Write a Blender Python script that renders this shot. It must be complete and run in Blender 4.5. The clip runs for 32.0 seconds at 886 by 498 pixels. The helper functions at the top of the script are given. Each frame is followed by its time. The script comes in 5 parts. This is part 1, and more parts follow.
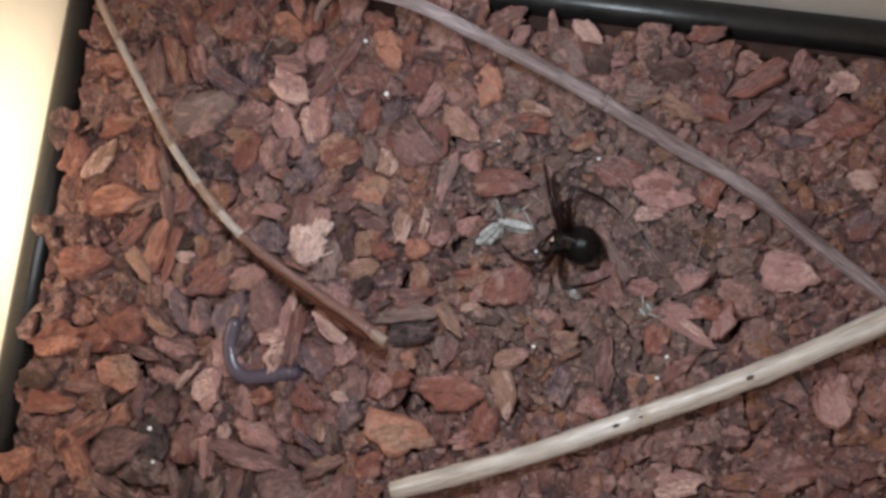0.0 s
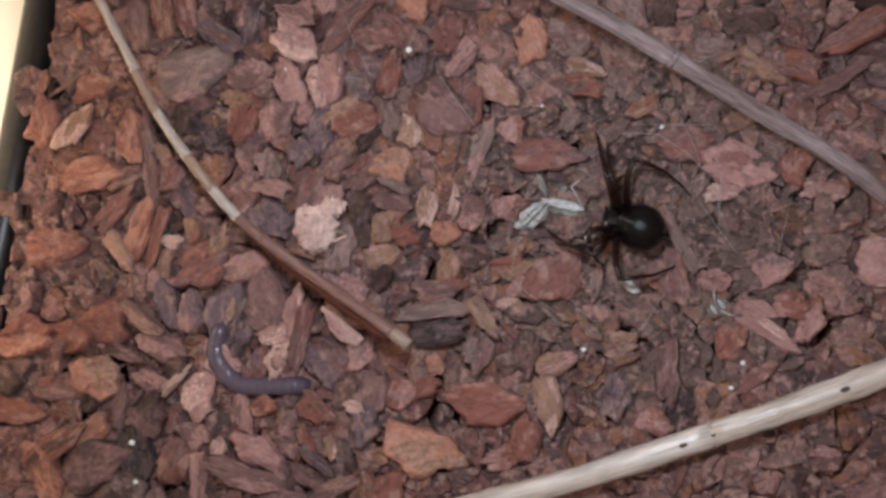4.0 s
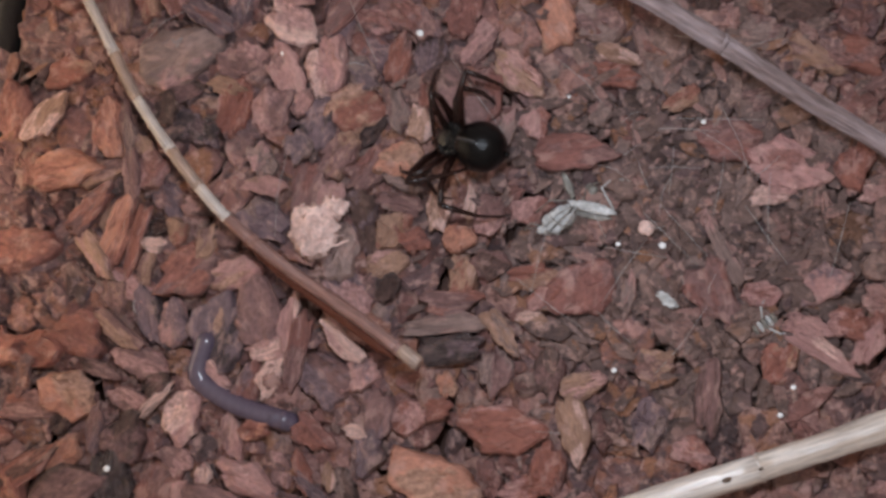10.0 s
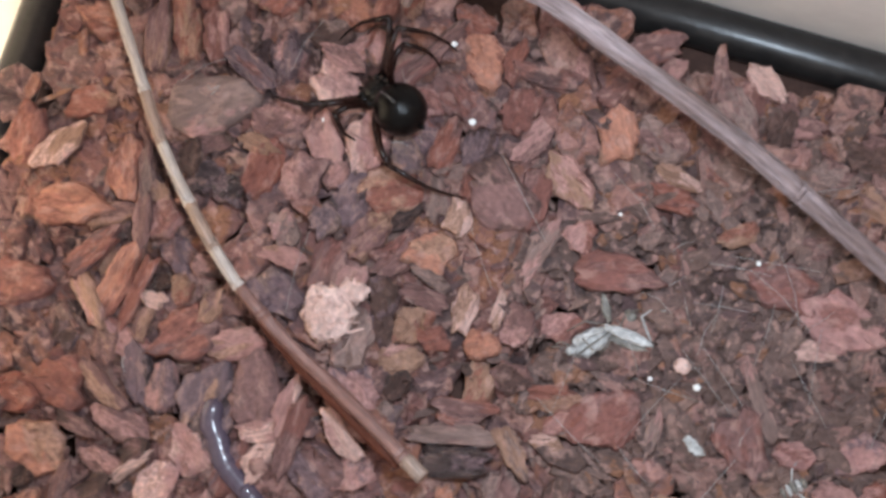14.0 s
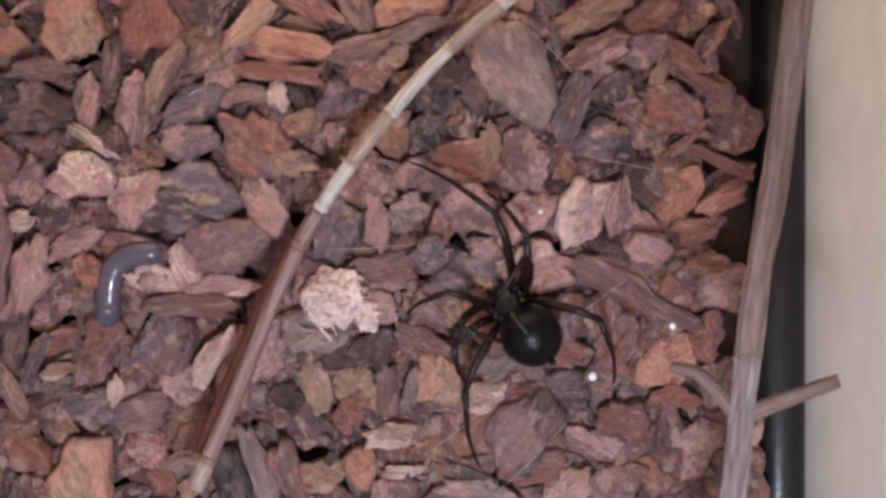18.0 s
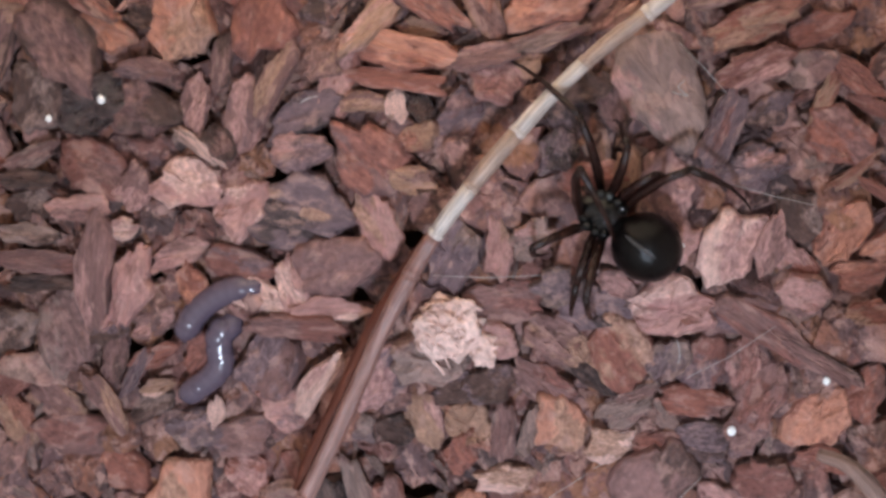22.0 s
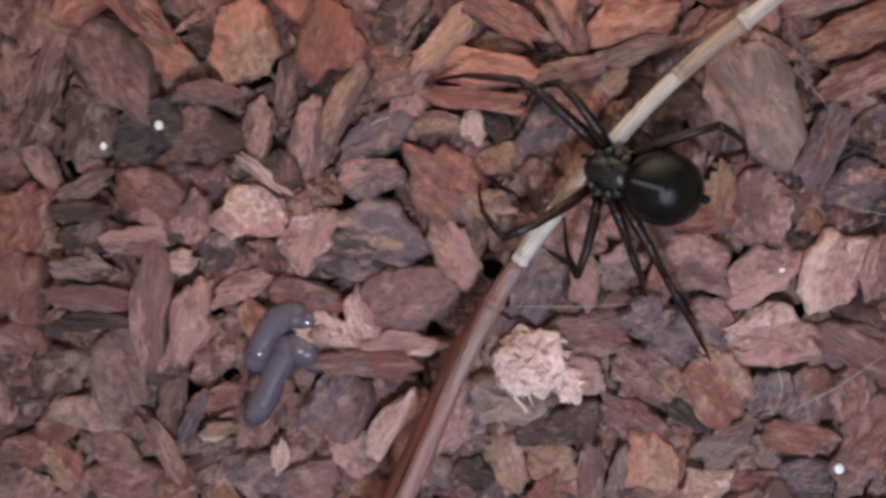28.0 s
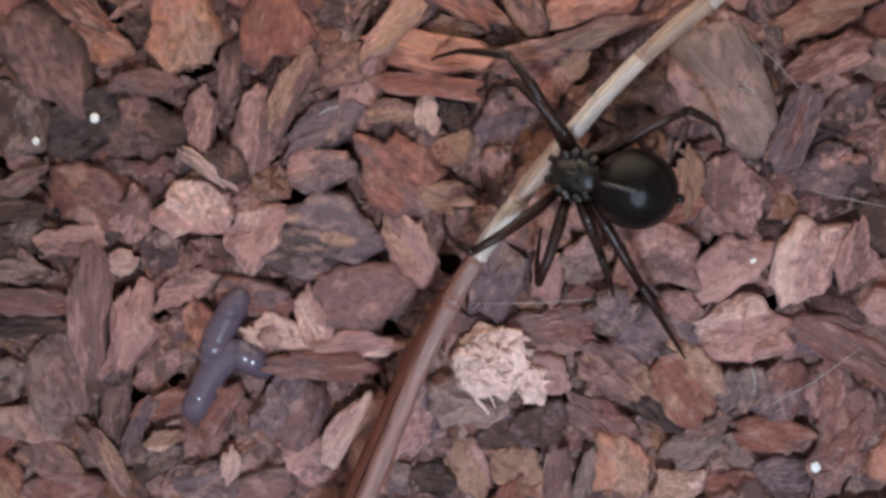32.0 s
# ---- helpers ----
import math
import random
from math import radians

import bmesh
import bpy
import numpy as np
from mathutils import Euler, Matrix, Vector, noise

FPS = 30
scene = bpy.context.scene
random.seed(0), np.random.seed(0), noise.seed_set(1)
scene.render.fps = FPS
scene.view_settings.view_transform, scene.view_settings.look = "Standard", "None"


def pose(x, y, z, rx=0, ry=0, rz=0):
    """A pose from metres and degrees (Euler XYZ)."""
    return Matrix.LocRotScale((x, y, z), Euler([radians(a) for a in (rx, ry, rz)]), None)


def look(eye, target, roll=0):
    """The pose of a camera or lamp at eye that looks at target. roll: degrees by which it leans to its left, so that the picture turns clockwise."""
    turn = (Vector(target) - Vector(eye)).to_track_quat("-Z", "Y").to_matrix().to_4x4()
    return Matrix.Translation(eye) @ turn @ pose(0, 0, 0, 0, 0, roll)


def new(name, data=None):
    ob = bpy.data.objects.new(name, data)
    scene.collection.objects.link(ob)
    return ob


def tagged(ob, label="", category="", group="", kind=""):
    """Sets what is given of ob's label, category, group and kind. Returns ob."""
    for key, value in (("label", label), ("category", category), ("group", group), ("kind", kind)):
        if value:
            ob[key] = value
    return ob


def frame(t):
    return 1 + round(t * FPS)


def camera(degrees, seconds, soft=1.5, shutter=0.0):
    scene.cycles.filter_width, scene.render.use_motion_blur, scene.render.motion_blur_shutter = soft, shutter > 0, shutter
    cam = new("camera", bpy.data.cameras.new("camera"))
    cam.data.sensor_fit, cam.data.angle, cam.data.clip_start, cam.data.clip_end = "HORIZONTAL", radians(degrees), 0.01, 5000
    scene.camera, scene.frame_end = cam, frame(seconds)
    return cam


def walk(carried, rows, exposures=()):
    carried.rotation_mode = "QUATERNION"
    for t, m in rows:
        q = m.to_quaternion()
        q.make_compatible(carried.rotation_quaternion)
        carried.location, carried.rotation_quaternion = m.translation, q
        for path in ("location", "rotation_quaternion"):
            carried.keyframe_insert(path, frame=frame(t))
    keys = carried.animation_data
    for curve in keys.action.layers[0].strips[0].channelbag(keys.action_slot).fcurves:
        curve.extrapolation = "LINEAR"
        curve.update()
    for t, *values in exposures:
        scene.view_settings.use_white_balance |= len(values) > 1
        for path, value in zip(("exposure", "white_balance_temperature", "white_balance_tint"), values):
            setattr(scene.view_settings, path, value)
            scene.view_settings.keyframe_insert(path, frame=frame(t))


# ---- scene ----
cam = camera(38.0, 32.0, soft=3.1, shutter=0.5)
PATH = [
    (0.0, 0.0646, -0.0228, 0.2149, 5.59, 10.61, 0.00),
    (0.5, 0.0666, -0.0217, 0.2141, 5.53, 11.42, 0.23),
    (1.0, 0.0667, -0.0216, 0.2140, 5.67, 11.47, 0.41),
    (1.5, 0.0658, -0.0227, 0.2137, 5.98, 11.47, 0.35),
    (2.0, 0.0655, -0.0229, 0.2135, 5.77, 11.61, 0.29),
    (2.5, 0.0577, -0.0181, 0.1878, 4.85, 11.08, 0.05),
    (3.0, 0.0560, -0.0183, 0.1831, 4.74, 11.16, 0.13),
    (3.5, 0.0554, -0.0168, 0.1839, 4.06, 11.04, 0.07),
    (5.5, 0.0538, -0.0174, 0.1785, 4.31, 10.61, 0.09),
    (6.0, 0.0550, -0.0180, 0.1782, 4.65, 10.93, 0.16),
    (6.5, 0.0551, -0.0174, 0.1783, 4.34, 10.82, 0.04),
    (7.0, 0.0521, -0.0148, 0.1714, 3.84, 10.39, 0.02),
    (7.5, 0.0486, -0.0143, 0.1648, 3.91, 9.66, 0.23),
    (8.0, 0.0481, -0.0157, 0.1651, 4.41, 9.60, 0.19),
    (8.5, 0.0487, -0.0154, 0.1651, 4.27, 9.89, 0.19),
    (9.0, 0.0483, -0.0152, 0.1649, 4.26, 9.98, 0.09),
    (9.5, 0.0493, -0.0148, 0.1645, 3.96, 10.25, 0.12),
    (10.0, 0.0482, -0.0148, 0.1646, 4.24, 10.44, 0.57),
    (10.5, 0.0482, -0.0136, 0.1658, 4.23, 10.85, 1.10),
    (11.0, 0.0483, -0.0124, 0.1658, 4.48, 11.01, 1.49),
    (11.5, 0.0479, -0.0130, 0.1647, 5.13, 10.95, 1.35),
    (12.0, 0.0461, -0.0115, 0.1591, 5.10, 10.60, 1.52),
    (12.5, 0.0428, -0.0108, 0.1545, 5.15, 10.08, 1.76),
    (13.0, 0.0406, -0.0097, 0.1551, 5.26, 10.33, 3.00),
    (13.5, 0.0402, -0.0078, 0.1560, 6.60, 10.13, 6.40),
    (14.0, 0.0379, -0.0068, 0.1562, 7.27, 7.88, 9.15),
    (14.5, 0.0307, -0.0066, 0.1594, 7.80, 3.97, 17.58),
    (15.0, 0.0255, 0.0015, 0.1627, 7.00, 0.85, 27.61),
    (15.5, 0.0195, 0.0103, 0.1629, 5.43, 2.75, 39.03),
    (17.5, -0.0106, 0.0187, 0.1427, -3.79, -0.21, 76.14),
    (18.0, -0.0133, 0.0191, 0.1406, -5.12, 1.87, 78.76),
    (18.5, -0.0159, 0.0238, 0.1390, -6.12, 3.09, 80.58),
    (19.0, -0.0187, 0.0279, 0.1367, -7.22, 4.62, 80.72),
    (19.5, -0.0202, 0.0272, 0.1330, -8.10, 6.43, 80.35),
    (20.0, -0.0206, 0.0265, 0.1321, -8.32, 7.37, 80.63),
    (20.5, -0.0223, 0.0252, 0.1320, -6.45, 7.79, 81.19),
    (21.0, -0.0224, 0.0239, 0.1309, -5.86, 7.70, 81.35),
    (21.5, -0.0211, 0.0221, 0.1276, -5.67, 7.72, 80.65),
    (22.0, -0.0207, 0.0234, 0.1267, -7.83, 9.33, 80.38),
    (22.5, -0.0205, 0.0236, 0.1269, -8.07, 9.34, 80.69),
    (23.0, -0.0195, 0.0231, 0.1265, -7.87, 9.36, 80.41),
    (23.5, -0.0206, 0.0234, 0.1246, -8.64, 9.60, 80.56),
    (24.0, -0.0216, 0.0216, 0.1170, -9.51, 9.19, 80.09),
    (24.5, -0.0210, 0.0201, 0.1080, -10.03, 9.11, 79.55),
    (26.5, -0.0153, 0.0155, 0.1130, -7.90, 7.89, 80.46),
    (27.0, -0.0167, 0.0167, 0.1185, -5.97, 7.95, 80.31),
    (27.5, -0.0176, 0.0157, 0.1166, -5.23, 8.27, 80.46),
    (28.0, -0.0180, 0.0146, 0.1207, -5.15, 9.46, 79.63),
    (28.5, -0.0190, 0.0141, 0.1227, -5.75, 10.49, 79.38),
    (29.0, -0.0185, 0.0142, 0.1197, -5.48, 10.21, 79.45),
    (29.5, -0.0175, 0.0149, 0.1172, -4.72, 9.94, 79.81),
    (30.0, -0.0178, 0.0139, 0.1149, -5.09, 9.46, 79.44),
    (30.5, -0.0189, 0.0145, 0.1137, -6.20, 8.81, 79.05),
    (31.0, -0.0190, 0.0149, 0.1140, -6.66, 7.86, 79.05),
    (31.5, -0.0182, 0.0145, 0.1141, -5.97, 7.64, 79.07),
    (32.0, -0.0180, 0.0144, 0.1145, -5.76, 7.78, 78.82),
]
EXPOSURES = [(0.0, -0.57, 6440, 7), (3.0, -0.62, 6440, 11), (6.0, -0.48, 6440, 12), (10.0, -0.55, 6390, 13), (11.0, -0.22, 6290, 12), (13.0, -0.17, 6240, 10), (15.5, -0.09, 5980, 8), (19.0, -0.24, 6050, 13), (21.0, -0.13, 6000, 12), (24.0, -0.12, 5900, 10), (27.0, -0.16, 5800, 8), (28.0, -0.29, 5900, 10), (29.0, -0.11, 5800, 8), (30.0, -0.23, 5800, 9), (32.0, -0.24, 5800, 8)]
walk(cam, [(t, pose(x, y, z, rx, ry, rz)) for t, x, y, z, rx, ry, rz in PATH], EXPOSURES)

# ---- light: a dim room, one small lamp held over the tray, and an unseen warm lamp added to make its white side glow ----
world = bpy.data.worlds.new("room")
scene.world = world
world.use_nodes = True
world.node_tree.nodes["Background"].inputs[0].default_value = (1.0, 0.89, 0.81, 1)
world.node_tree.nodes["Background"].inputs[1].default_value = 0.72
lamp_data = bpy.data.lights.new("lamp", "SPOT")
lamp_data.energy, lamp_data.color, lamp_data.spot_size, lamp_data.spot_blend, lamp_data.shadow_soft_size = 0.54, (0.85, 0.96, 1.08), radians(104), 1.0, 0.006
lamp = new("lamp", lamp_data)
lamp.matrix_world = look((0.036, 0.014, 0.124), (0.034, -0.012, 0.0))

# added lamp, out of sight, only to brighten the left wall
side_data = bpy.data.lights.new("wall_glow_lamp", "SPOT")
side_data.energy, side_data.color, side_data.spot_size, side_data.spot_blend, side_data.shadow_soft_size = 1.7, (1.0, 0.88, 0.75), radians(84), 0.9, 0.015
wall_glow_lamp = new("wall_glow_lamp", side_data)
wall_glow_lamp.matrix_world = look((-0.118, 0.016, 0.022), (-0.056, 0.006, 0.012))

CM = 0.01


# ---- materials ----
def material(name, colours, rough=0.75, grain=900.0, bump=0.4, stretch=(1, 1, 1), sheen=0.0, spec=0.3, by="object", blotch=260.0, coat=0.0, keep=0.55, shades=(0.6, 1.35)):
    """Colours picked by piece at random and broken up by grain and by larger blotches."""
    m = bpy.data.materials.new(name)
    m.use_nodes = True
    n, l = m.node_tree.nodes, m.node_tree.links
    b = n["Principled BSDF"]
    geo = n.new("ShaderNodeTexCoord")
    mp = n.new("ShaderNodeMapping")
    mp.inputs["Scale"].default_value = stretch
    l.new(geo.outputs["UV" if by == "tube" else "Object"], mp.inputs["Vector"])
    ramp = n.new("ShaderNodeValToRGB")
    ramp.color_ramp.interpolation = "LINEAR"
    while len(ramp.color_ramp.elements) < len(colours):
        ramp.color_ramp.elements.new(0.5)
    for i, c in enumerate(colours):
        e = ramp.color_ramp.elements[i]
        e.position = i / max(1, len(colours) - 1)
        e.color = (*c, 1)
    if by == "object":
        pick = n.new("ShaderNodeObjectInfo").outputs["Random"]
    elif by == "island":
        pick = n.new("ShaderNodeNewGeometry").outputs["Random Per Island"]
    else:
        pick = None
    no = n.new("ShaderNodeTexNoise")
    no.inputs["Scale"].default_value, no.inputs["Detail"].default_value = blotch, 3
    l.new(mp.outputs[0], no.inputs["Vector"])
    if pick is not None:
        mix = n.new("ShaderNodeMix")
        mix.inputs[0].default_value = keep
        l.new(no.outputs[0], mix.inputs[2])
        l.new(pick, mix.inputs[3])
        l.new(mix.outputs[0], ramp.inputs[0])
    else:
        l.new(no.outputs[0], ramp.inputs[0])
    fine = n.new("ShaderNodeTexNoise")
    fine.inputs["Scale"].default_value, fine.inputs["Detail"].default_value, fine.inputs["Roughness"].default_value = grain, 5, 0.65
    l.new(mp.outputs[0], fine.inputs["Vector"])
    shade = n.new("ShaderNodeMapRange")
    shade.inputs[1].default_value, shade.inputs[2].default_value = 0.25, 0.75
    shade.inputs[3].default_value, shade.inputs[4].default_value = shades
    l.new(fine.outputs[0], shade.inputs[0])
    mul = n.new("ShaderNodeVectorMath")
    mul.operation = "SCALE"
    l.new(ramp.outputs[0], mul.inputs[0])
    l.new(shade.outputs[0], mul.inputs["Scale"])
    l.new(mul.outputs[0], b.inputs["Base Color"])
    bp = n.new("ShaderNodeBump")
    bp.inputs["Strength"].default_value, bp.inputs["Distance"].default_value = bump, 0.0006
    l.new(fine.outputs[0], bp.inputs["Height"])
    l.new(bp.outputs[0], b.inputs["Normal"])
    b.inputs["Roughness"].default_value = rough
    b.inputs["Specular IOR Level"].default_value = spec
    b.inputs["Coat Weight"].default_value = coat
    b.inputs["Coat Roughness"].default_value = 0.15
    return m


def bark_material(name, colours, keep=0.5, rough=0.6, by="object", unit=1.0, spec=0.5, second=0.72, wear=0.62, other=None):
    """Bark: fibres along the chip, blotches of a second tone (other, where one is given), and pale worn flecks. unit: how many texture units a chip's half length is."""
    m = bpy.data.materials.new(name)
    m.use_nodes = True
    n, l = m.node_tree.nodes, m.node_tree.links
    b = n["Principled BSDF"]
    geo, info, shape = n.new("ShaderNodeTexCoord"), n.new("ShaderNodeObjectInfo"), n.new("ShaderNodeNewGeometry")
    pick = info.outputs["Random"] if by == "object" else shape.outputs["Random Per Island"]
    shift = n.new("ShaderNodeVectorMath")
    shift.operation = "SCALE"
    shift.inputs[0].default_value = (37.0 / unit, 91.0 / unit, 53.0 / unit)
    l.new(pick, shift.inputs["Scale"])
    add = n.new("ShaderNodeVectorMath")
    l.new(geo.outputs["Object"], add.inputs[0])
    l.new(shift.outputs[0], add.inputs[1])

    def noise_of(scale, detail, stretch=(1, 1, 1)):
        mp = n.new("ShaderNodeMapping")
        mp.inputs["Scale"].default_value = stretch
        l.new(add.outputs[0], mp.inputs["Vector"])
        no = n.new("ShaderNodeTexNoise")
        no.inputs["Scale"].default_value, no.inputs["Detail"].default_value, no.inputs["Roughness"].default_value = scale * unit, detail, 0.6
        l.new(mp.outputs[0], no.inputs["Vector"])
        return no.outputs[0]

    def spread(value, lo, hi, a, c):
        r = n.new("ShaderNodeMapRange")
        for i, v in enumerate((lo, hi, a, c)):
            r.inputs[i + 1].default_value = v
        l.new(value, r.inputs[0])
        return r.outputs[0]

    blotch, fibre, grain, fleck = noise_of(1.1, 3), noise_of(1.6, 4, (0.6, 2.0, 1.5)), noise_of(5.5, 6), noise_of(1.7, 4)
    ramp = n.new("ShaderNodeValToRGB")
    while len(ramp.color_ramp.elements) < len(colours):
        ramp.color_ramp.elements.new(0.5)
    for i, c in enumerate(colours):
        ramp.color_ramp.elements[i].position = i / max(1, len(colours) - 1)
        ramp.color_ramp.elements[i].color = (*c, 1)
    mix = n.new("ShaderNodeMix")
    mix.inputs[0].default_value = keep
    l.new(spread(blotch, 0.36, 0.64, 0.0, 1.0), mix.inputs[2])
    l.new(pick, mix.inputs[3])
    l.new(mix.outputs[0], ramp.inputs[0])
    tone = n.new("ShaderNodeValToRGB")
    tone.color_ramp.interpolation = "CONSTANT"
    while len(tone.color_ramp.elements) < 5:
        tone.color_ramp.elements.new(0.5)
    for i, c in enumerate(((0.15, 0.088, 0.092), (0.44, 0.235, 0.205), (0.34, 0.155, 0.085), (0.075, 0.05, 0.052), (0.30, 0.19, 0.16))):
        tone.color_ramp.elements[i].position = i / 5
        tone.color_ramp.elements[i].color = (*c, 1)
    seven, part_of = n.new("ShaderNodeMath"), n.new("ShaderNodeMath")
    seven.operation, part_of.operation = "MULTIPLY", "FRACT"
    seven.inputs[1].default_value = 17.0
    l.new(pick, seven.inputs[0])
    l.new(seven.outputs[0], part_of.inputs[0])
    l.new(part_of.outputs[0], tone.inputs[0])
    patch = n.new("ShaderNodeMix")
    patch.data_type = "RGBA"
    l.new(spread(noise_of(0.62, 5, (0.9, 1.1, 1)), 0.50, 0.55, 0.0, second), patch.inputs[0])
    l.new(ramp.outputs[0], patch.inputs[6])
    if other:
        two = n.new("ShaderNodeMix")
        two.data_type = "RGBA"
        two.inputs[6].default_value, two.inputs[7].default_value = (*other[0], 1), (*other[1], 1)
        l.new(spread(grain, 0.35, 0.65, 0.0, 1.0), two.inputs[0])
        l.new(two.outputs[2], patch.inputs[7])
    else:
        l.new(tone.outputs[0], patch.inputs[7])
    strength = n.new("ShaderNodeMath")
    strength.operation = "MULTIPLY"
    l.new(spread(fibre, 0.3, 0.7, 0.88, 1.12), strength.inputs[0])
    l.new(spread(grain, 0.3, 0.7, 0.75, 1.25), strength.inputs[1])
    mul = n.new("ShaderNodeVectorMath")
    mul.operation = "SCALE"
    l.new(patch.outputs[2], mul.inputs[0])
    l.new(strength.outputs[0], mul.inputs["Scale"])
    worn = n.new("ShaderNodeMix")
    worn.data_type = "RGBA"
    worn.inputs[7].default_value = (0.58, 0.355, 0.305, 1)
    l.new(spread(fleck, 0.54, 0.63, 0.0, wear), worn.inputs[0])
    l.new(mul.outputs[0], worn.inputs[6])
    l.new(worn.outputs[2], b.inputs["Base Color"])
    both = n.new("ShaderNodeMath")
    l.new(noise_of(2.6, 5, (0.8, 1.3, 1)), both.inputs[0])
    l.new(grain, both.inputs[1])
    bp = n.new("ShaderNodeBump")
    bp.inputs["Strength"].default_value, bp.inputs["Distance"].default_value = 0.8, 0.0009
    l.new(both.outputs[0], bp.inputs["Height"])
    l.new(bp.outputs[0], b.inputs["Normal"])
    l.new(spread(blotch, 0.3, 0.7, rough - 0.26, rough + 0.2), b.inputs["Roughness"])
    b.inputs["Specular IOR Level"].default_value = spec
    return m


BARK = ((0.055, 0.028, 0.024), (0.10, 0.048, 0.042), (0.18, 0.08, 0.068), (0.26, 0.116, 0.098), (0.21, 0.105, 0.097), (0.29, 0.125, 0.085), (0.16, 0.09, 0.088), (0.27, 0.145, 0.13), (0.40, 0.22, 0.18), (0.13, 0.06, 0.05), (0.46, 0.29, 0.23))
M_BARK = bark_material("bark", BARK, 0.75)
M_BED = bark_material("bark_bed", BARK, 0.8, by="island", unit=330.0)
M_DULL = bark_material("dull_bark_bed", ((0.062, 0.036, 0.031), (0.115, 0.07, 0.06), (0.18, 0.112, 0.096), (0.14, 0.088, 0.076), (0.24, 0.15, 0.125), (0.19, 0.10, 0.08)), 0.8, by="island", unit=330.0, second=0.4, wear=0.4)
M_LITTER = bark_material("grey_litter", ((0.10, 0.062, 0.055), (0.19, 0.12, 0.105), (0.28, 0.19, 0.17)), 0.7, by="island", unit=500.0)
TONES = {
    "p": ((0.374, 0.187, 0.175), (0.556, 0.315, 0.285)),
    "P": ((0.563, 0.348, 0.3), (0.815, 0.539, 0.473)),
    "o": ((0.385, 0.165, 0.112), (0.57, 0.265, 0.185)),
    "x": ((0.23, 0.081, 0.059), (0.36, 0.142, 0.107)),
    "t": ((0.297, 0.16, 0.11), (0.462, 0.275, 0.198)),
    "r": ((0.19, 0.075, 0.062), (0.29, 0.12, 0.10)),
    "b": ((0.17, 0.086, 0.08), (0.28, 0.15, 0.138)),
    "d": ((0.065, 0.036, 0.031), (0.13, 0.07, 0.058)),
    "u": ((0.125, 0.082, 0.094), (0.25, 0.16, 0.17)),
    "g": ((0.20, 0.128, 0.112), (0.34, 0.23, 0.205)),
    "k": ((0.035, 0.025, 0.026), (0.09, 0.058, 0.055)),
}
M_CHIP = {}


def chip_material(tone):
    """The bark of one chip: its main tone, and the tone of its worn or flaked patches."""
    if tone not in M_CHIP:
        wet = tone[0] == "k"
        dark = tone[0] in "kd"
        M_CHIP[tone] = bark_material("bark_" + tone, TONES[tone[0]], 0.35, rough=0.3 if wet else 0.45 if tone[0] == "u" else 0.58, spec=0.6 if wet else 0.5, second=0.85, wear=0.15 if dark else 0.42, other=TONES[tone[1]])
    return M_CHIP[tone]


LOOKS = {"p": "dusty pink", "P": "pale pinkish cream", "o": "bright orange brown", "x": "rusty brown", "t": "light tan", "r": "dark red", "b": "dull brown", "d": "very dark brown", "u": "purplish grey", "g": "greyish tan", "k": "wet blackish brown"}
M_SOIL = material("soil", ((0.05, 0.028, 0.022), (0.11, 0.055, 0.042)), by="none", rough=0.9)
M_WALL = material("cream_plastic", ((0.84, 0.78, 0.73), (0.88, 0.83, 0.79)), by="none", rough=0.5, grain=160, bump=0.02, blotch=22, spec=0.4, shades=(0.92, 1.06))
M_WHITE = material("white_plastic", ((0.84, 0.78, 0.70), (0.88, 0.84, 0.77)), by="none", rough=0.5, grain=160, bump=0.02, blotch=22, spec=0.4, shades=(0.95, 1.04))
# translucent, so that the added lamp behind makes this side glow
w = M_WHITE.node_tree
through_wall, blend = w.nodes.new("ShaderNodeBsdfTranslucent"), w.nodes.new("ShaderNodeMixShader")
through_wall.inputs["Color"].default_value, blend.inputs[0].default_value = (0.92, 0.86, 0.76, 1), 0.55
w.links.new(w.nodes["Principled BSDF"].outputs[0], blend.inputs[1])
w.links.new(through_wall.outputs[0], blend.inputs[2])
w.links.new(blend.outputs[0], w.nodes["Material Output"].inputs[0])
M_BLACK = material("black_plastic", ((0.013, 0.012, 0.012), (0.026, 0.023, 0.022)), by="none", rough=0.3, bump=0.1, spec=0.5)
M_SPIDER = material("black_chitin", ((0.002, 0.0017, 0.0017), (0.005, 0.004, 0.004)), by="none", rough=0.2, grain=3200, bump=0.16, spec=0.2)
M_HEAD = material("rough_chitin", ((0.002, 0.002, 0.002), (0.005, 0.004, 0.004)), by="none", rough=0.12, grain=900, bump=0.25, spec=0.5)
M_STRIPE = material("grey_chitin", ((0.02, 0.019, 0.019), (0.08, 0.075, 0.075)), by="none", rough=0.3, grain=2600, bump=0.2, spec=0.3)
M_LEG = material("dark_leg", ((0.005, 0.003, 0.0028), (0.030, 0.010, 0.007)), by="none", rough=0.25, grain=2500, bump=0.2, spec=0.32)
M_WORM = material("worm_skin", ((0.045, 0.036, 0.058), (0.10, 0.075, 0.105), (0.19, 0.11, 0.12)), by="none", rough=0.22, grain=1500, bump=0.06, spec=0.5, coat=0.35, shades=(0.88, 1.12))


# ---- helpers of my own ----
def mesh_of(name, bm, mat, smooth=False):
    me = bpy.data.meshes.new(name)
    bm.to_mesh(me)
    bm.free()
    me.materials.append(mat)
    if smooth:
        for p in me.polygons:
            p.use_smooth = True
    return me


def part(name, bm, mat, parent=None, label="", smooth=True):
    ob = new(name, mesh_of(name, bm, mat, smooth))
    ob.parent = parent
    if label:
        ob["label"] = label
    return ob


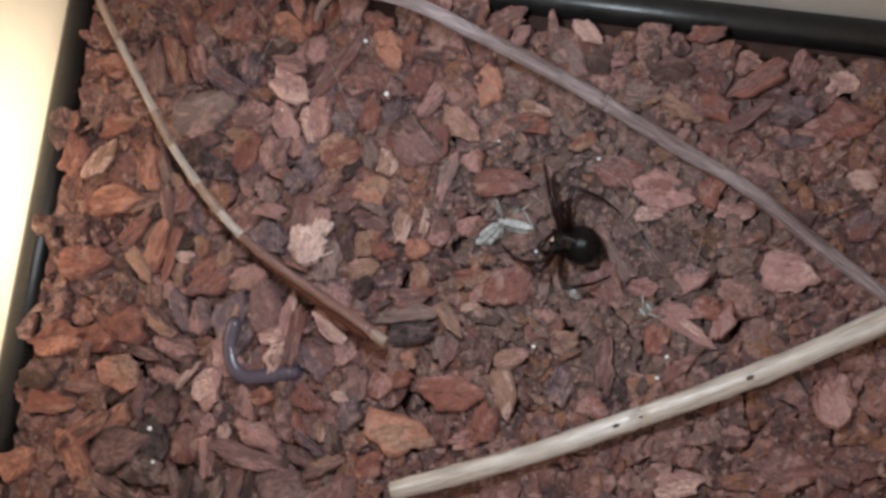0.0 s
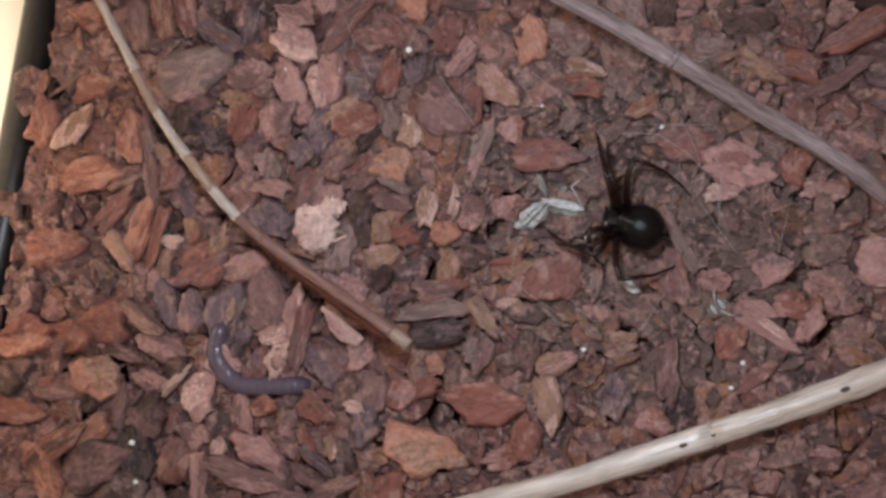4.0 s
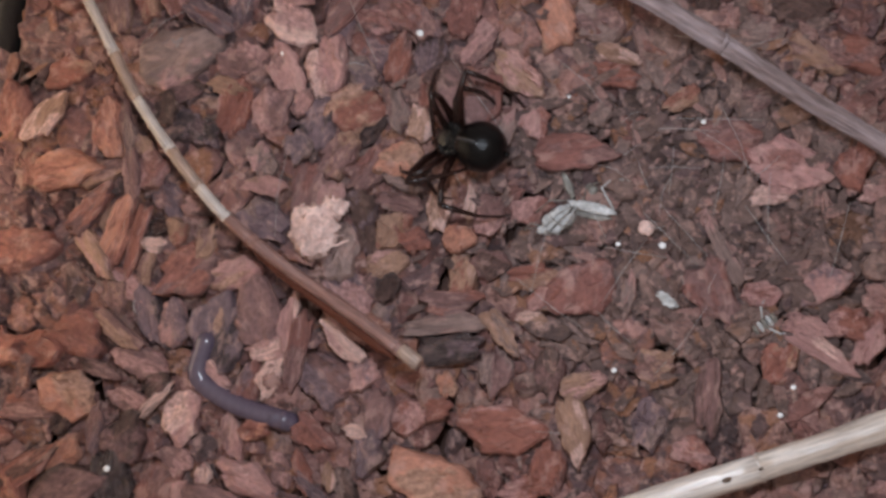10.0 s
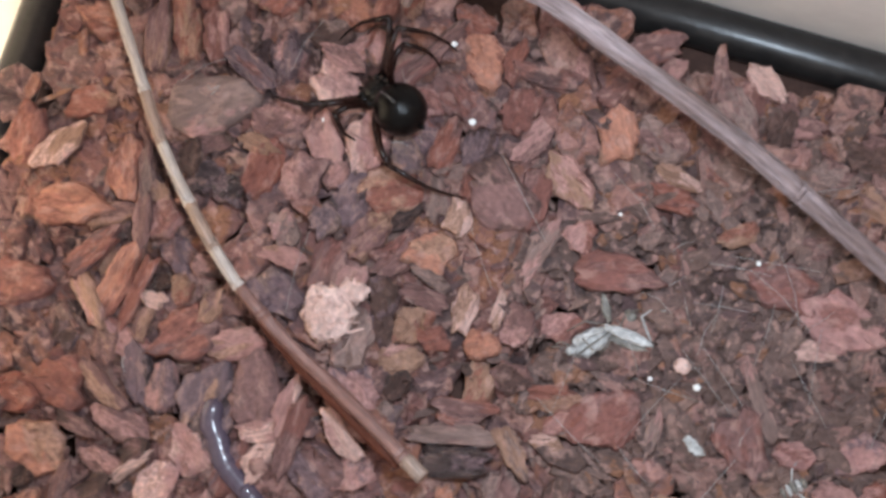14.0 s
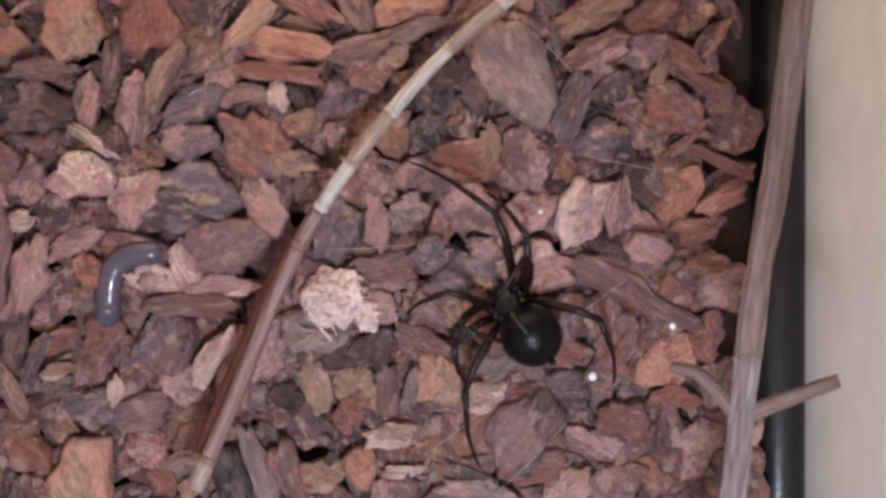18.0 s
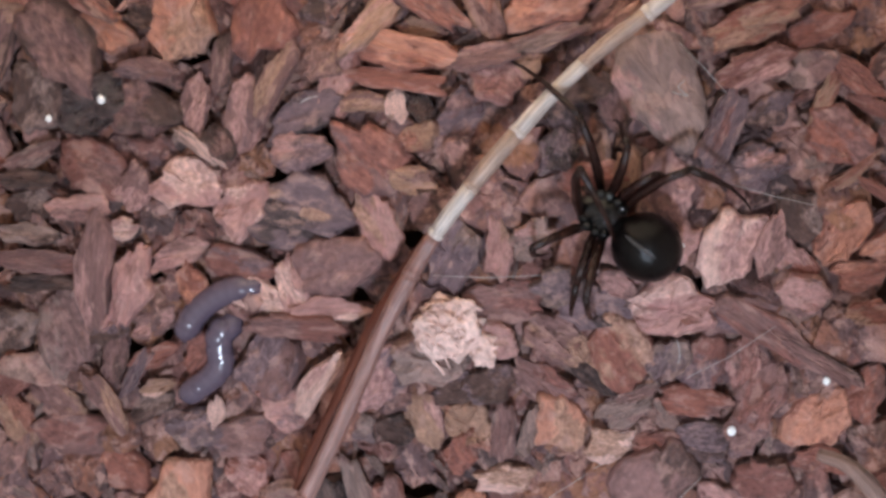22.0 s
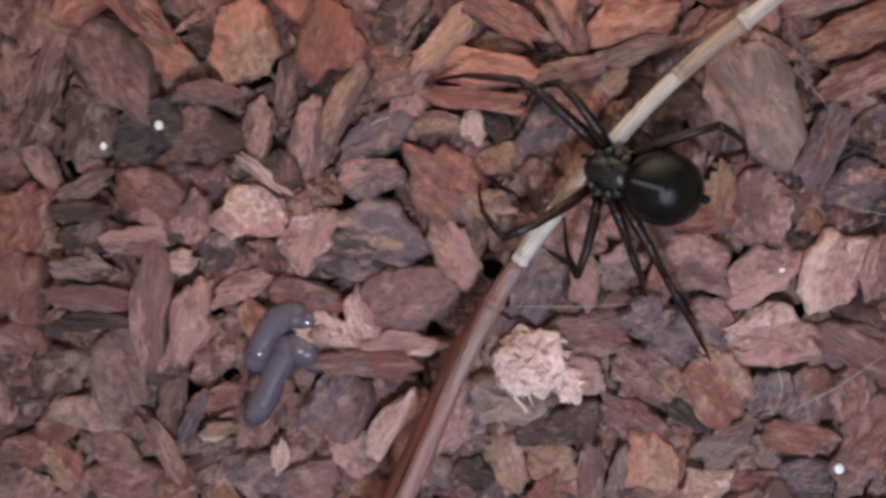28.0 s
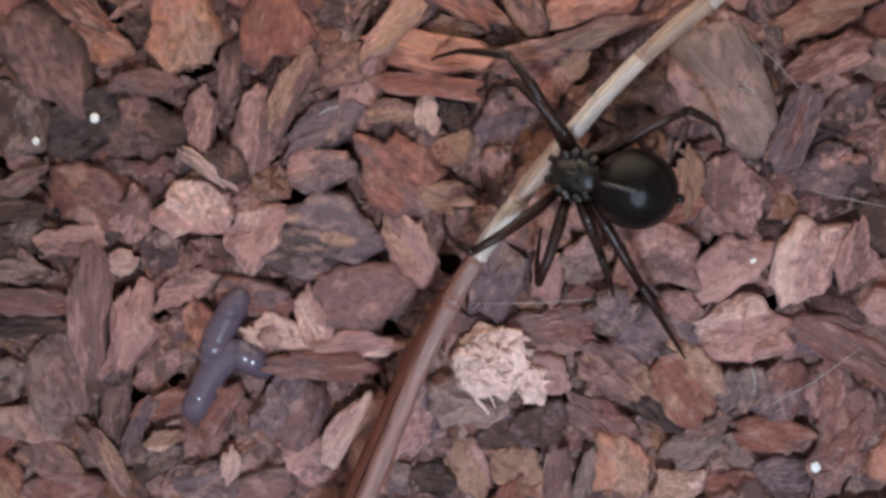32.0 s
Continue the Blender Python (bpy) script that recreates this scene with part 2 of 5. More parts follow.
def box_bm(x0, x1, y0, y1, z0, z1, bevel=0.0):
    bm = bmesh.new()
    bmesh.ops.create_cube(bm, size=1, matrix=Matrix.Translation(((x0 + x1) / 2, (y0 + y1) / 2, (z0 + z1) / 2)) @ Matrix.Diagonal((x1 - x0, y1 - y0, z1 - z0, 1)))
    if bevel:
        bmesh.ops.bevel(bm, geom=bm.edges[:], offset=bevel, segments=2, affect="EDGES")
    return bm


def tube_bm(points, radii, sides=10, caps=True, wobble=0.0, seed=0):
    """A tube along points, of changing radius, with a little unevenness."""
    rnd = random.Random(seed)
    bm = bmesh.new()
    pts = [Vector(p) for p in points]
    rings, uv, run, runs = [], bm.loops.layers.uv.new("UVMap"), 0.0, []
    side = Vector((0, 0, 1))
    for i, p in enumerate(pts):
        run += (p - pts[max(i - 1, 0)]).length
        runs.append(run)
        d = (pts[min(i + 1, len(pts) - 1)] - pts[max(i - 1, 0)]).normalized()
        side = (side - d * side.dot(d))
        side = side.normalized() if side.length > 1e-6 else d.orthogonal().normalized()
        up = d.cross(side)
        rings.append([bm.verts.new(p + (side * math.cos(a) + up * math.sin(a)) * radii[i] * (1 + wobble * rnd.uniform(-1, 1))) for a in (2 * math.pi * k / sides for k in range(sides))])
    girth = 2 * math.pi * max(radii) / sides
    for i, (a, b) in enumerate(zip(rings, rings[1:])):
        for k in range(sides):
            f = bm.faces.new((a[k], a[(k + 1) % sides], b[(k + 1) % sides], b[k]))
            for corner, (u, v) in zip(f.loops, ((i, k), (i, k + 1), (i + 1, k + 1), (i + 1, k))):
                corner[uv].uv = (runs[u], v * girth)
    if caps:
        bm.faces.new(rings[0][::-1])
        bm.faces.new(rings[-1])
    return bm


def smooth_path(points, per=6):
    """Catmull-Rom through the points."""
    pts = [Vector(p) for p in points]
    pts = [2 * pts[0] - pts[1]] + pts + [2 * pts[-1] - pts[-2]]
    out = []
    for i in range(1, len(pts) - 2):
        a, b, c, d = pts[i - 1:i + 3]
        for k in range(per):
            t = k / per
            out.append(0.5 * (2 * b + (c - a) * t + (2 * a - 5 * b + 4 * c - d) * t * t + (3 * b - a - 3 * c + d) * t ** 3))
    out.append(pts[-2])
    return out


# ---- the tray: u runs along its long wall, v towards the back wall ----
TURN = -9.9
BACK, LEFT, RIGHT, FRONT = 5.175 * CM, -5.393 * CM, 15 * CM, -9.0 * CM
TRAY = pose(0, 0, 0, 0, 0, TURN)


def tray_piece(name, x0, x1, y0, y1, z0, z1, mat, bevel=0.0):
    ob = new(name, mesh_of(name, box_bm(x0, x1, y0, y1, z0, z1, bevel), mat))
    ob.matrix_world = TRAY
    return tagged(ob, kind="structure")


WT, TOP, BOT = 0.4 * CM, 9 * CM, -0.3 * CM
tagged(tray_piece("wall_back", LEFT - WT, RIGHT + WT, BACK, BACK + WT, BOT, TOP, M_WALL), "pale cream plastic side of the tray", "wall")
tagged(tray_piece("wall_left", LEFT - WT, LEFT, FRONT, BACK, BOT, TOP, M_WHITE), "bright white plastic side of the tray", "wall")
tagged(tray_piece("wall_right", RIGHT, RIGHT + WT, FRONT, BACK, BOT, TOP, M_WALL), "pale cream plastic side of the tray", "wall")
tagged(tray_piece("wall_front", LEFT - WT, RIGHT + WT, FRONT - WT, FRONT, BOT, TOP, M_WALL), "pale cream plastic side of the tray", "wall")
tagged(tray_piece("floor", LEFT - WT, RIGHT + WT, FRONT - WT, BACK + WT, -1.2 * CM, -0.6 * CM, M_SOIL), "dark damp soil under the bark", "floor")


def rim(name, a, b):
    """A rounded black seal where wall and floor meet."""
    bm = tube_bm([a, a.lerp(b, 0.5), b], [0.3 * CM] * 3, 12)
    ob = new(name, mesh_of(name, bm, M_BLACK, True))
    ob.matrix_world = TRAY
    return tagged(ob, "glossy black seal along the foot of the wall", "trim", kind="structure")


rim("trim_back", Vector((LEFT, BACK - 0.27 * CM, -0.42 * CM)), Vector((RIGHT, BACK - 0.27 * CM, -0.42 * CM)))
rim("trim_left", Vector((LEFT + 0.29 * CM, FRONT, -0.24 * CM)), Vector((LEFT + 0.29 * CM, BACK, -0.24 * CM)))


# ---- sticks ----
# the palest streaks of these stick colours also stand in for glossy highlights
M_TAN = material("tan_stem", ((0.115, 0.064, 0.046), (0.26, 0.17, 0.13), (0.44, 0.335, 0.28), (0.16, 0.092, 0.067)), by="tube", rough=0.42, grain=2200, bump=0.5, blotch=520, stretch=(0.12, 1, 1), spec=0.5, shades=(0.42, 1.62))
M_PALE = material("pale_stem", ((0.17, 0.12, 0.098), (0.38, 0.315, 0.275), (0.66, 0.60, 0.56), (0.21, 0.155, 0.125)), by="tube", rough=0.42, grain=2200, bump=0.5, blotch=520, stretch=(0.12, 1, 1), spec=0.5, shades=(0.42, 1.62))
M_RED_STEM = material("red_stem", ((0.095, 0.036, 0.026), (0.18, 0.083, 0.066), (0.27, 0.155, 0.135), (0.125, 0.05, 0.037)), by="tube", rough=0.3, grain=2200, bump=0.5, blotch=520, stretch=(0.1, 1, 1), spec=0.6, shades=(0.42, 1.62))
M_TWIG = material("grey_twig", ((0.07, 0.036, 0.03), (0.20, 0.135, 0.125), (0.44, 0.35, 0.36), (0.11, 0.062, 0.054)), by="tube", rough=0.28, grain=1800, bump=1.3, blotch=480, stretch=(0.14, 1, 1), spec=0.6, shades=(0.42, 1.62))
M_BROWN_TWIG = material("brown_twig", ((0.07, 0.031, 0.02), (0.16, 0.09, 0.068), (0.30, 0.205, 0.175), (0.10, 0.05, 0.036)), by="tube", rough=0.42, grain=1800, bump=0.8, blotch=480, stretch=(0.14, 1, 1), spec=0.4, shades=(0.42, 1.62))
M_CANE = material("pale_cane", ((0.24, 0.15, 0.095), (0.54, 0.43, 0.35), (0.74, 0.68, 0.63), (0.33, 0.225, 0.155)), by="tube", rough=0.2, grain=1400, bump=0.3, blotch=420, stretch=(0.1, 1, 1), spec=0.6, shades=(0.5, 1.28))
M_SCAR = material("dark_scar", ((0.06, 0.035, 0.025), (0.13, 0.08, 0.055)), by="none", rough=0.6, bump=0.3)


def stick_path(points):
    return smooth_path([Vector(p) * CM for p in points], 10)


def stretch_of(path, radii, a, b):
    n = len(path) - 1
    i, j = round(a * n), round(b * n)
    return path[i:j + 1], radii[i:j + 1]


def jointed(name, points, r0, r1, cuts, mats, seed, label, collar=1.08):
    """A stem in internodes, with a swollen collar at each joint."""
    thing = tagged(new(name), label, "stick")
    path = stick_path(points)
    n = len(path)
    wave = random.Random(seed)
    radii = [(r0 + (r1 - r0) * i / (n - 1)) * CM * (1 + 0.05 * math.sin(i * 0.55 + seed) + wave.uniform(-0.03, 0.03)) for i in range(n)]
    for k, (a, b) in enumerate(zip(cuts, cuts[1:])):
        p, r = stretch_of(path, radii, a, b)
        part("internode", tube_bm(p, r, 12, True, 0.04, seed + k), mats[k], thing)
        if k:
            i = min(max(1, round(a * (n - 1))), n - 2)
            d = (path[i + 1] - path[i - 1]).normalized() * 0.035 * CM
            part("node", tube_bm([path[i] - d, path[i] - d * 0.3, path[i] + d * 0.3, path[i] + d], [radii[i] * 0.98, radii[i] * collar, radii[i] * collar, radii[i] * 0.98], 12, True, 0.05, seed + 50 + k), mats[k - 1], thing)
    return thing, path, radii


STEM = ((-4.4, 6.0, 0.75), (-3.66, 4.36, 0.67), (-2.75, 2.60, 0.6), (-2.12, 1.50, 0.62), (-1.10, 0.28, 0.8), (-0.22, -0.48, 0.72), (0.80, -1.15, 0.85), (1.69, -1.75, 1.08))
stem, stem_path, stem_radii = jointed("stem", STEM, 0.068, 0.09, (0.0, 0.20, 0.31, 0.40, 0.485, 0.54, 0.605, 0.66, 0.96, 1.0), (M_TAN, M_PALE, M_TAN, M_PALE, M_TAN, M_PALE, M_RED_STEM, M_RED_STEM, M_TAN), 1, "thin curved plant stem, pale above and reddish below, across the bark")
# dark red strip beside the stem: its shade, built in as a sheath
M_SHEATH_SHADE = material("red_sheath_shade", ((0.05, 0.014, 0.008), (0.10, 0.03, 0.017), (0.065, 0.019, 0.011)), by="tube", rough=0.6, grain=1600, bump=0.5, blotch=420, stretch=(0.12, 1, 1), spec=0.2, shades=(0.5, 1.5))
p, r = stretch_of(stem_path, stem_radii, 0.60, 0.955)
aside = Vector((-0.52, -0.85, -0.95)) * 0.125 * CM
part("sheath", tube_bm([q + aside * min(1.0, 0.35 + 0.9 * i / len(p)) for i, q in enumerate(p)], [0.086 * CM * min(1.0, 0.45 + 1.6 * i / len(p)) * (0.6 if i > len(p) - 3 else 1.0) for i in range(len(p))], 12, True, 0.07, 77), M_SHEATH_SHADE, stem, "dark red strip built as shade beside the stem")
TWIG = ((-3.7, 4.75, 4.9), (-2.05, 4.43, 4.35), (-0.6, 4.1, 3.85), (0.3, 3.85, 3.55), (1.48, 3.6, 3.1), (2.4, 3.4, 2.75), (3.4, 2.93, 2.4), (4.2, 2.55, 2.1), (5.2, 2.0, 1.7), (6.2, 1.4, 1.3), (7.55, 0.6, 0.8), (8.6, -0.25, 0.5), (9.6, -1.05, 0.3), (10.6, -1.9, 0.15))
twig, twig_path, twig_radii = jointed("forked_twig", TWIG, 0.108, 0.125, (0.0, 0.27, 0.62, 1.0), (M_BROWN_TWIG, M_TWIG, M_TWIG), 2, "greyish brown forked twig leaning on the back wall", 1.1)
for pts, r0, r1 in ((((1.48, 3.6, 3.1), (1.4, 3.95, 3.12), (1.3, 4.45, 3.2)), 0.085, 0.06), (((1.48, 3.6, 3.1), (1.1, 3.35, 2.95), (0.98, 3.12, 2.85)), 0.085, 0.05)):
    p = stick_path(pts)
    part("side_shoot", tube_bm(p, [(r0 + (r1 - r0) * i / (len(p) - 1)) * CM for i in range(len(p))], 10, True, 0.08, 9), M_BROWN_TWIG, twig)
CANE = ((1.66, -4.19, 0.48), (3.75, -3.63, 0.42), (5.75, -2.95, 0.40), (7.65, -2.25, 0.42), (9.4, -1.50, 0.5), (11.5, -0.6, 0.6))
cane, cane_path, cane_radii = jointed("cane", CANE, 0.165, 0.197, (0.0, 0.40, 1.0), (M_CANE, M_CANE), 5, "smooth pale straw-coloured cane lying on the bark", 1.04)
for f, w in ((0.36, 0.045), (0.575, 0.05), (0.405, 0.03)):
    i = round(f * (len(cane_path) - 1))
    d = (cane_path[i + 1] - cane_path[i - 1]).normalized()
    bm = bmesh.new()
    bmesh.ops.create_uvsphere(bm, u_segments=10, v_segments=6, radius=1, matrix=Matrix.Translation(cane_path[i] + Vector((0, 0, cane_radii[i] * 0.98))) @ d.to_track_quat("X", "Z").to_matrix().to_4x4() @ Matrix.Diagonal((w * CM * 1.4, w * CM * 0.7, 0.012 * CM, 1)))
    part("scar", bm, M_SCAR, cane, "dark oval scar")

# ---- where the spider's body, its feet and the worm are, in metres, time by time ----
BODY = (
    (0, 0.0466, -0.0010, 156),
    (6, 0.0463, -0.0004, 155),
    (8.6, 0.0460, -0.0002, 152),
    (9, 0.0405, 0.0017, 161),
    (9.5, 0.0330, 0.0051, 167),
    (10, 0.0213, 0.0104, 162),
    (11, 0.0196, 0.0114, 161),
    (12, 0.0191, 0.0117, 165),
    (13, 0.0106, 0.0209, 166),
    (14, 0.0045, 0.0262, 148),
    (15, 0.0058, 0.0249, 154),
    (15.5, 0.0065, 0.0254, 156),
    (17.5, 0.0049, 0.0194, -160),
    (18, 0.0064, 0.0188, -151),
    (19, 0.0071, 0.0181, -157),
    (20, -0.0057, 0.0191, -154),
    (21, -0.0066, 0.0175, -150),
    (22, -0.0070, 0.0180, -135),
    (23, -0.0089, 0.0156, -122),
    (24, -0.0106, 0.0122, -116),
    (24.5, -0.0127, 0.0106, -112),
    (26.5, -0.0129, 0.0118, -104),
    (28, -0.0145, 0.0118, -115),
    (32, -0.0134, 0.0121, -113),
)
FEET = {}
FEET["R1"] = ((0, 0.0419, 0.0128), (7, 0.0419, 0.0128), (8.6, 0.0416, 0.0131), (10, 0.0175, 0.0209), (11, 0.0051, 0.0249), (13, -0.0022, 0.0327), (14, -0.0038, 0.0339), (15.5, -0.0084, 0.0342), (18, -0.0121, 0.0102), (19, -0.0082, 0.0121), (20, -0.0164, 0.0126), (21, -0.0241, 0.0087), (22, -0.0240, 0.0099), (23, -0.0216, 0.0093), (24, -0.0232, -0.0026), (28, -0.0263, -0.0059), (32, -0.0261, -0.0014))
FEET["R2"] = ((0, 0.0435, 0.0112), (7, 0.0435, 0.0112), (8.6, 0.0437, 0.0127), (10, 0.0212, 0.0171), (11, 0.0163, 0.0216), (13, 0.0068, 0.0263), (14, -0.0003, 0.0351), (15.5, 0.0024, 0.0316), (18, -0.0076, 0.0174), (19, -0.0050, 0.0132), (20, -0.0123, 0.0136), (21, -0.0177, 0.0182), (22, -0.0168, 0.0186), (23, -0.0129, 0.0072), (24, -0.0185, 0.0102), (28, -0.0225, 0.0031), (32, -0.0219, 0.0033))
FEET["R3"] = ((0, 0.0470, 0.0064), (7, 0.0470, 0.0064), (8.6, 0.0500, 0.0053), (10, 0.0250, 0.0155), (11, 0.0243, 0.0163), (13, 0.0133, 0.0250), (14, 0.0097, 0.0319), (15.5, 0.0094, 0.0303), (18, 0.0035, 0.0231), (19, 0.0040, 0.0218), (20, -0.0083, 0.0220), (21, -0.0096, 0.0217), (22, -0.0099, 0.0217), (23, -0.0140, 0.0187), (24, -0.0146, 0.0152), (28, -0.0184, 0.0123), (32, -0.0184, 0.0126))
FEET["R4"] = ((0, 0.0549, 0.0033), (7, 0.0549, 0.0033), (8.6, 0.0562, 0.0038), (10, 0.0286, 0.0154), (11, 0.0339, 0.0133), (13, 0.0233, 0.0192), (14, 0.0114, 0.0343), (15.5, 0.0139, 0.0292), (18, 0.0167, 0.0274), (19, 0.0156, 0.0269), (20, 0.0027, 0.0262), (21, 0.0005, 0.0254), (22, -0.0063, 0.0303), (23, -0.0108, 0.0219), (24, -0.0088, 0.0198), (28, -0.0141, 0.0219), (32, -0.0139, 0.0227))
FEET["L1"] = ((0, 0.0344, -0.0006), (7, 0.0344, -0.0006), (8.6, 0.0358, 0.0063), (10, 0.0115, 0.0121), (11, 0.0094, 0.0112), (13, -0.0015, 0.0198), (14, -0.0114, 0.0260), (15.5, -0.0091, 0.0230), (18, -0.0010, 0.0111), (19, -0.0026, 0.0022), (20, -0.0118, 0.0065), (21, -0.0072, 0.0079), (22, -0.0107, 0.0111), (23, -0.0068, 0.0021), (24, -0.0100, 0.0014), (28, -0.0165, -0.0023), (32, -0.0129, -0.0023))
FEET["L2"] = ((0, 0.0360, -0.0030), (7, 0.0360, -0.0030), (8.6, 0.0365, -0.0017), (10, 0.0123, 0.0084), (11, 0.0140, 0.0089), (13, 0.0052, 0.0171), (14, -0.0050, 0.0235), (15.5, -0.0076, 0.0166), (18, 0.0045, 0.0069), (19, 0.0046, 0.0066), (20, -0.0029, 0.0110), (21, -0.0114, 0.0077), (22, -0.0049, 0.0105), (23, -0.0065, 0.0018), (24, -0.0056, 0.0031), (28, -0.0118, 0.0049), (32, -0.0102, 0.0061))
FEET["L3"] = ((0, 0.0430, -0.0063), (7, 0.0430, -0.0063), (8.6, 0.0450, -0.0053), (10, 0.0191, 0.0038), (11, 0.0194, 0.0041), (13, 0.0095, 0.0164), (14, 0.0013, 0.0214), (15.5, 0.0095, 0.0166), (18, 0.0138, 0.0126), (19, 0.0148, 0.0124), (20, 0.0031, 0.0132), (21, -0.0025, 0.0110), (22, 0.0016, 0.0118), (23, -0.0042, 0.0102), (24, -0.0040, 0.0102), (28, -0.0026, 0.0110), (32, -0.0026, 0.0110))
FEET["L4"] = ((0, 0.0537, -0.0058), (7, 0.0537, -0.0058), (8.6, 0.0527, -0.0075), (10, 0.0269, 0.0016), (11, 0.0235, 0.0034), (13, 0.0151, 0.0141), (14, 0.0154, 0.0161), (15.5, 0.0181, 0.0144), (18, 0.0226, 0.0115), (19, 0.0227, 0.0098), (20, 0.0042, 0.0161), (21, -0.0011, 0.0150), (22, 0.0020, 0.0142), (23, 0.0025, 0.0156), (24, 0.0039, 0.0157), (28, 0.0043, 0.0161), (32, 0.0039, 0.0163))
KNEES = {}
KNEES["L1"] = ((19, -0.0018, 0.0120), (20, -0.0084, 0.0128), (21, -0.0129, 0.0115), (22, -0.0117, 0.0142), (23, -0.0074, 0.0094), (24, -0.0119, 0.0067), (28, -0.0124, 0.0060), (32, -0.0112, 0.0056))
KNEES["L2"] = ((20, -0.0080, 0.0134), (21, -0.0093, 0.0124), (22, -0.0076, 0.0133), (24, -0.0089, 0.0077))
KNEES["L3"] = ((20, -0.0018, 0.0156), (21, -0.0067, 0.0125), (22, -0.0037, 0.0138), (24, -0.0076, 0.0111), (28, -0.0080, 0.0115), (32, -0.0082, 0.0114))
KNEES["L4"] = ((19, 0.0109, 0.0138), (20, -0.0011, 0.0167), (21, -0.0044, 0.0155), (22, -0.0030, 0.0150), (23, -0.0029, 0.0143), (24, -0.0064, 0.0126), (28, -0.0076, 0.0129), (32, -0.0097, 0.0119))
KNEES["R1"] = ((19, -0.0025, 0.0188), (20, -0.0139, 0.0186), (21, -0.0157, 0.0171), (22, -0.0148, 0.0164), (23, -0.0157, 0.0134), (28, -0.0207, 0.0103), (32, -0.0202, 0.0105))
KNEES["R2"] = ((21, -0.0134, 0.0200), (22, -0.0133, 0.0191), (28, -0.0220, 0.0094), (32, -0.0199, 0.0097))
KNEES["R3"] = ((20, -0.0085, 0.0211), (21, -0.0109, 0.0202))
KNEES["R4"] = ((19, 0.0073, 0.0248), (20, -0.0052, 0.0251), (21, -0.0063, 0.0226), (22, -0.0107, 0.0231), (23, -0.0129, 0.0184), (24, -0.0140, 0.0192), (28, -0.0177, 0.0160), (32, -0.0174, 0.0162))
WORM = ()
WORM += (
    (0, (-0.0113, -0.0106), (-0.0124, -0.0142), (-0.0131, -0.0186), (-0.0106, -0.0230), (-0.0024, -0.0224)),
    (6, (-0.0126, -0.0128), (-0.0147, -0.0169), (-0.0146, -0.0206), (-0.0107, -0.0234), (-0.0023, -0.0237)),
    (9, (-0.0119, -0.0115), (-0.0142, -0.0152), (-0.0153, -0.0197), (-0.0117, -0.0230), (-0.0009, -0.0248)),
    (10, (-0.0122, -0.0121), (-0.0145, -0.0162), (-0.0148, -0.0200), (-0.0100, -0.0232), (-0.0030, -0.0253)),
    (11, (-0.0116, -0.0106), (-0.0130, -0.0148), (-0.0140, -0.0193), (-0.0095, -0.0229), (-0.0040, -0.0249)),
    (12, (-0.0115, -0.0106), (-0.0144, -0.0150), (-0.0104, -0.0185), (-0.0073, -0.0226), (-0.0049, -0.0261)),
    (13, (-0.0119, -0.0100), (-0.0134, -0.0146), (-0.0103, -0.0175), (-0.0063, -0.0225), (-0.0031, -0.0277)),
    (15.5, (-0.0083, -0.0139), (-0.0094, -0.0188), (-0.0086, -0.0236), (-0.0035, -0.0257)),
    (18, (-0.0061, -0.0161), (-0.0078, -0.0202), (-0.0066, -0.0237), (-0.0019, -0.0254)),
)
WORM += (
    (19, (-0.0053, -0.0169), (-0.0079, -0.0218), (-0.0061, -0.0267), (-0.0002, -0.0295)),
    (20, (-0.0053, -0.0165), (-0.0067, -0.0213), (-0.0048, -0.0255), (-0.0025, -0.0273), (-0.0025, -0.0273), (-0.0040, -0.0199), (-0.0036, -0.0232), (-0.0010, -0.0250), (0.0016, -0.0288)),
    (21, (-0.0070, -0.0167), (-0.0071, -0.0223), (-0.0052, -0.0258), (-0.0031, -0.0264), (-0.0035, -0.0223), (-0.0037, -0.0198), (-0.0036, -0.0232), (-0.0008, -0.0251), (0.0026, -0.0249)),
    (22, (-0.0056, -0.0186), (-0.0059, -0.0228), (-0.0038, -0.0269), (-0.0010, -0.0284), (-0.0010, -0.0284), (-0.0021, -0.0235), (-0.0011, -0.0246), (0.0019, -0.0252), (0.0039, -0.0284), (0.0047, -0.0311)),
    (23, (-0.0070, -0.0177), (-0.0071, -0.0225), (-0.0059, -0.0258), (-0.0035, -0.0273), (-0.0026, -0.0234), (-0.0033, -0.0202), (-0.0043, -0.0234), (-0.0023, -0.0255), (0.0008, -0.0247), (0.0032, -0.0267), (0.0032, -0.0314)),
)
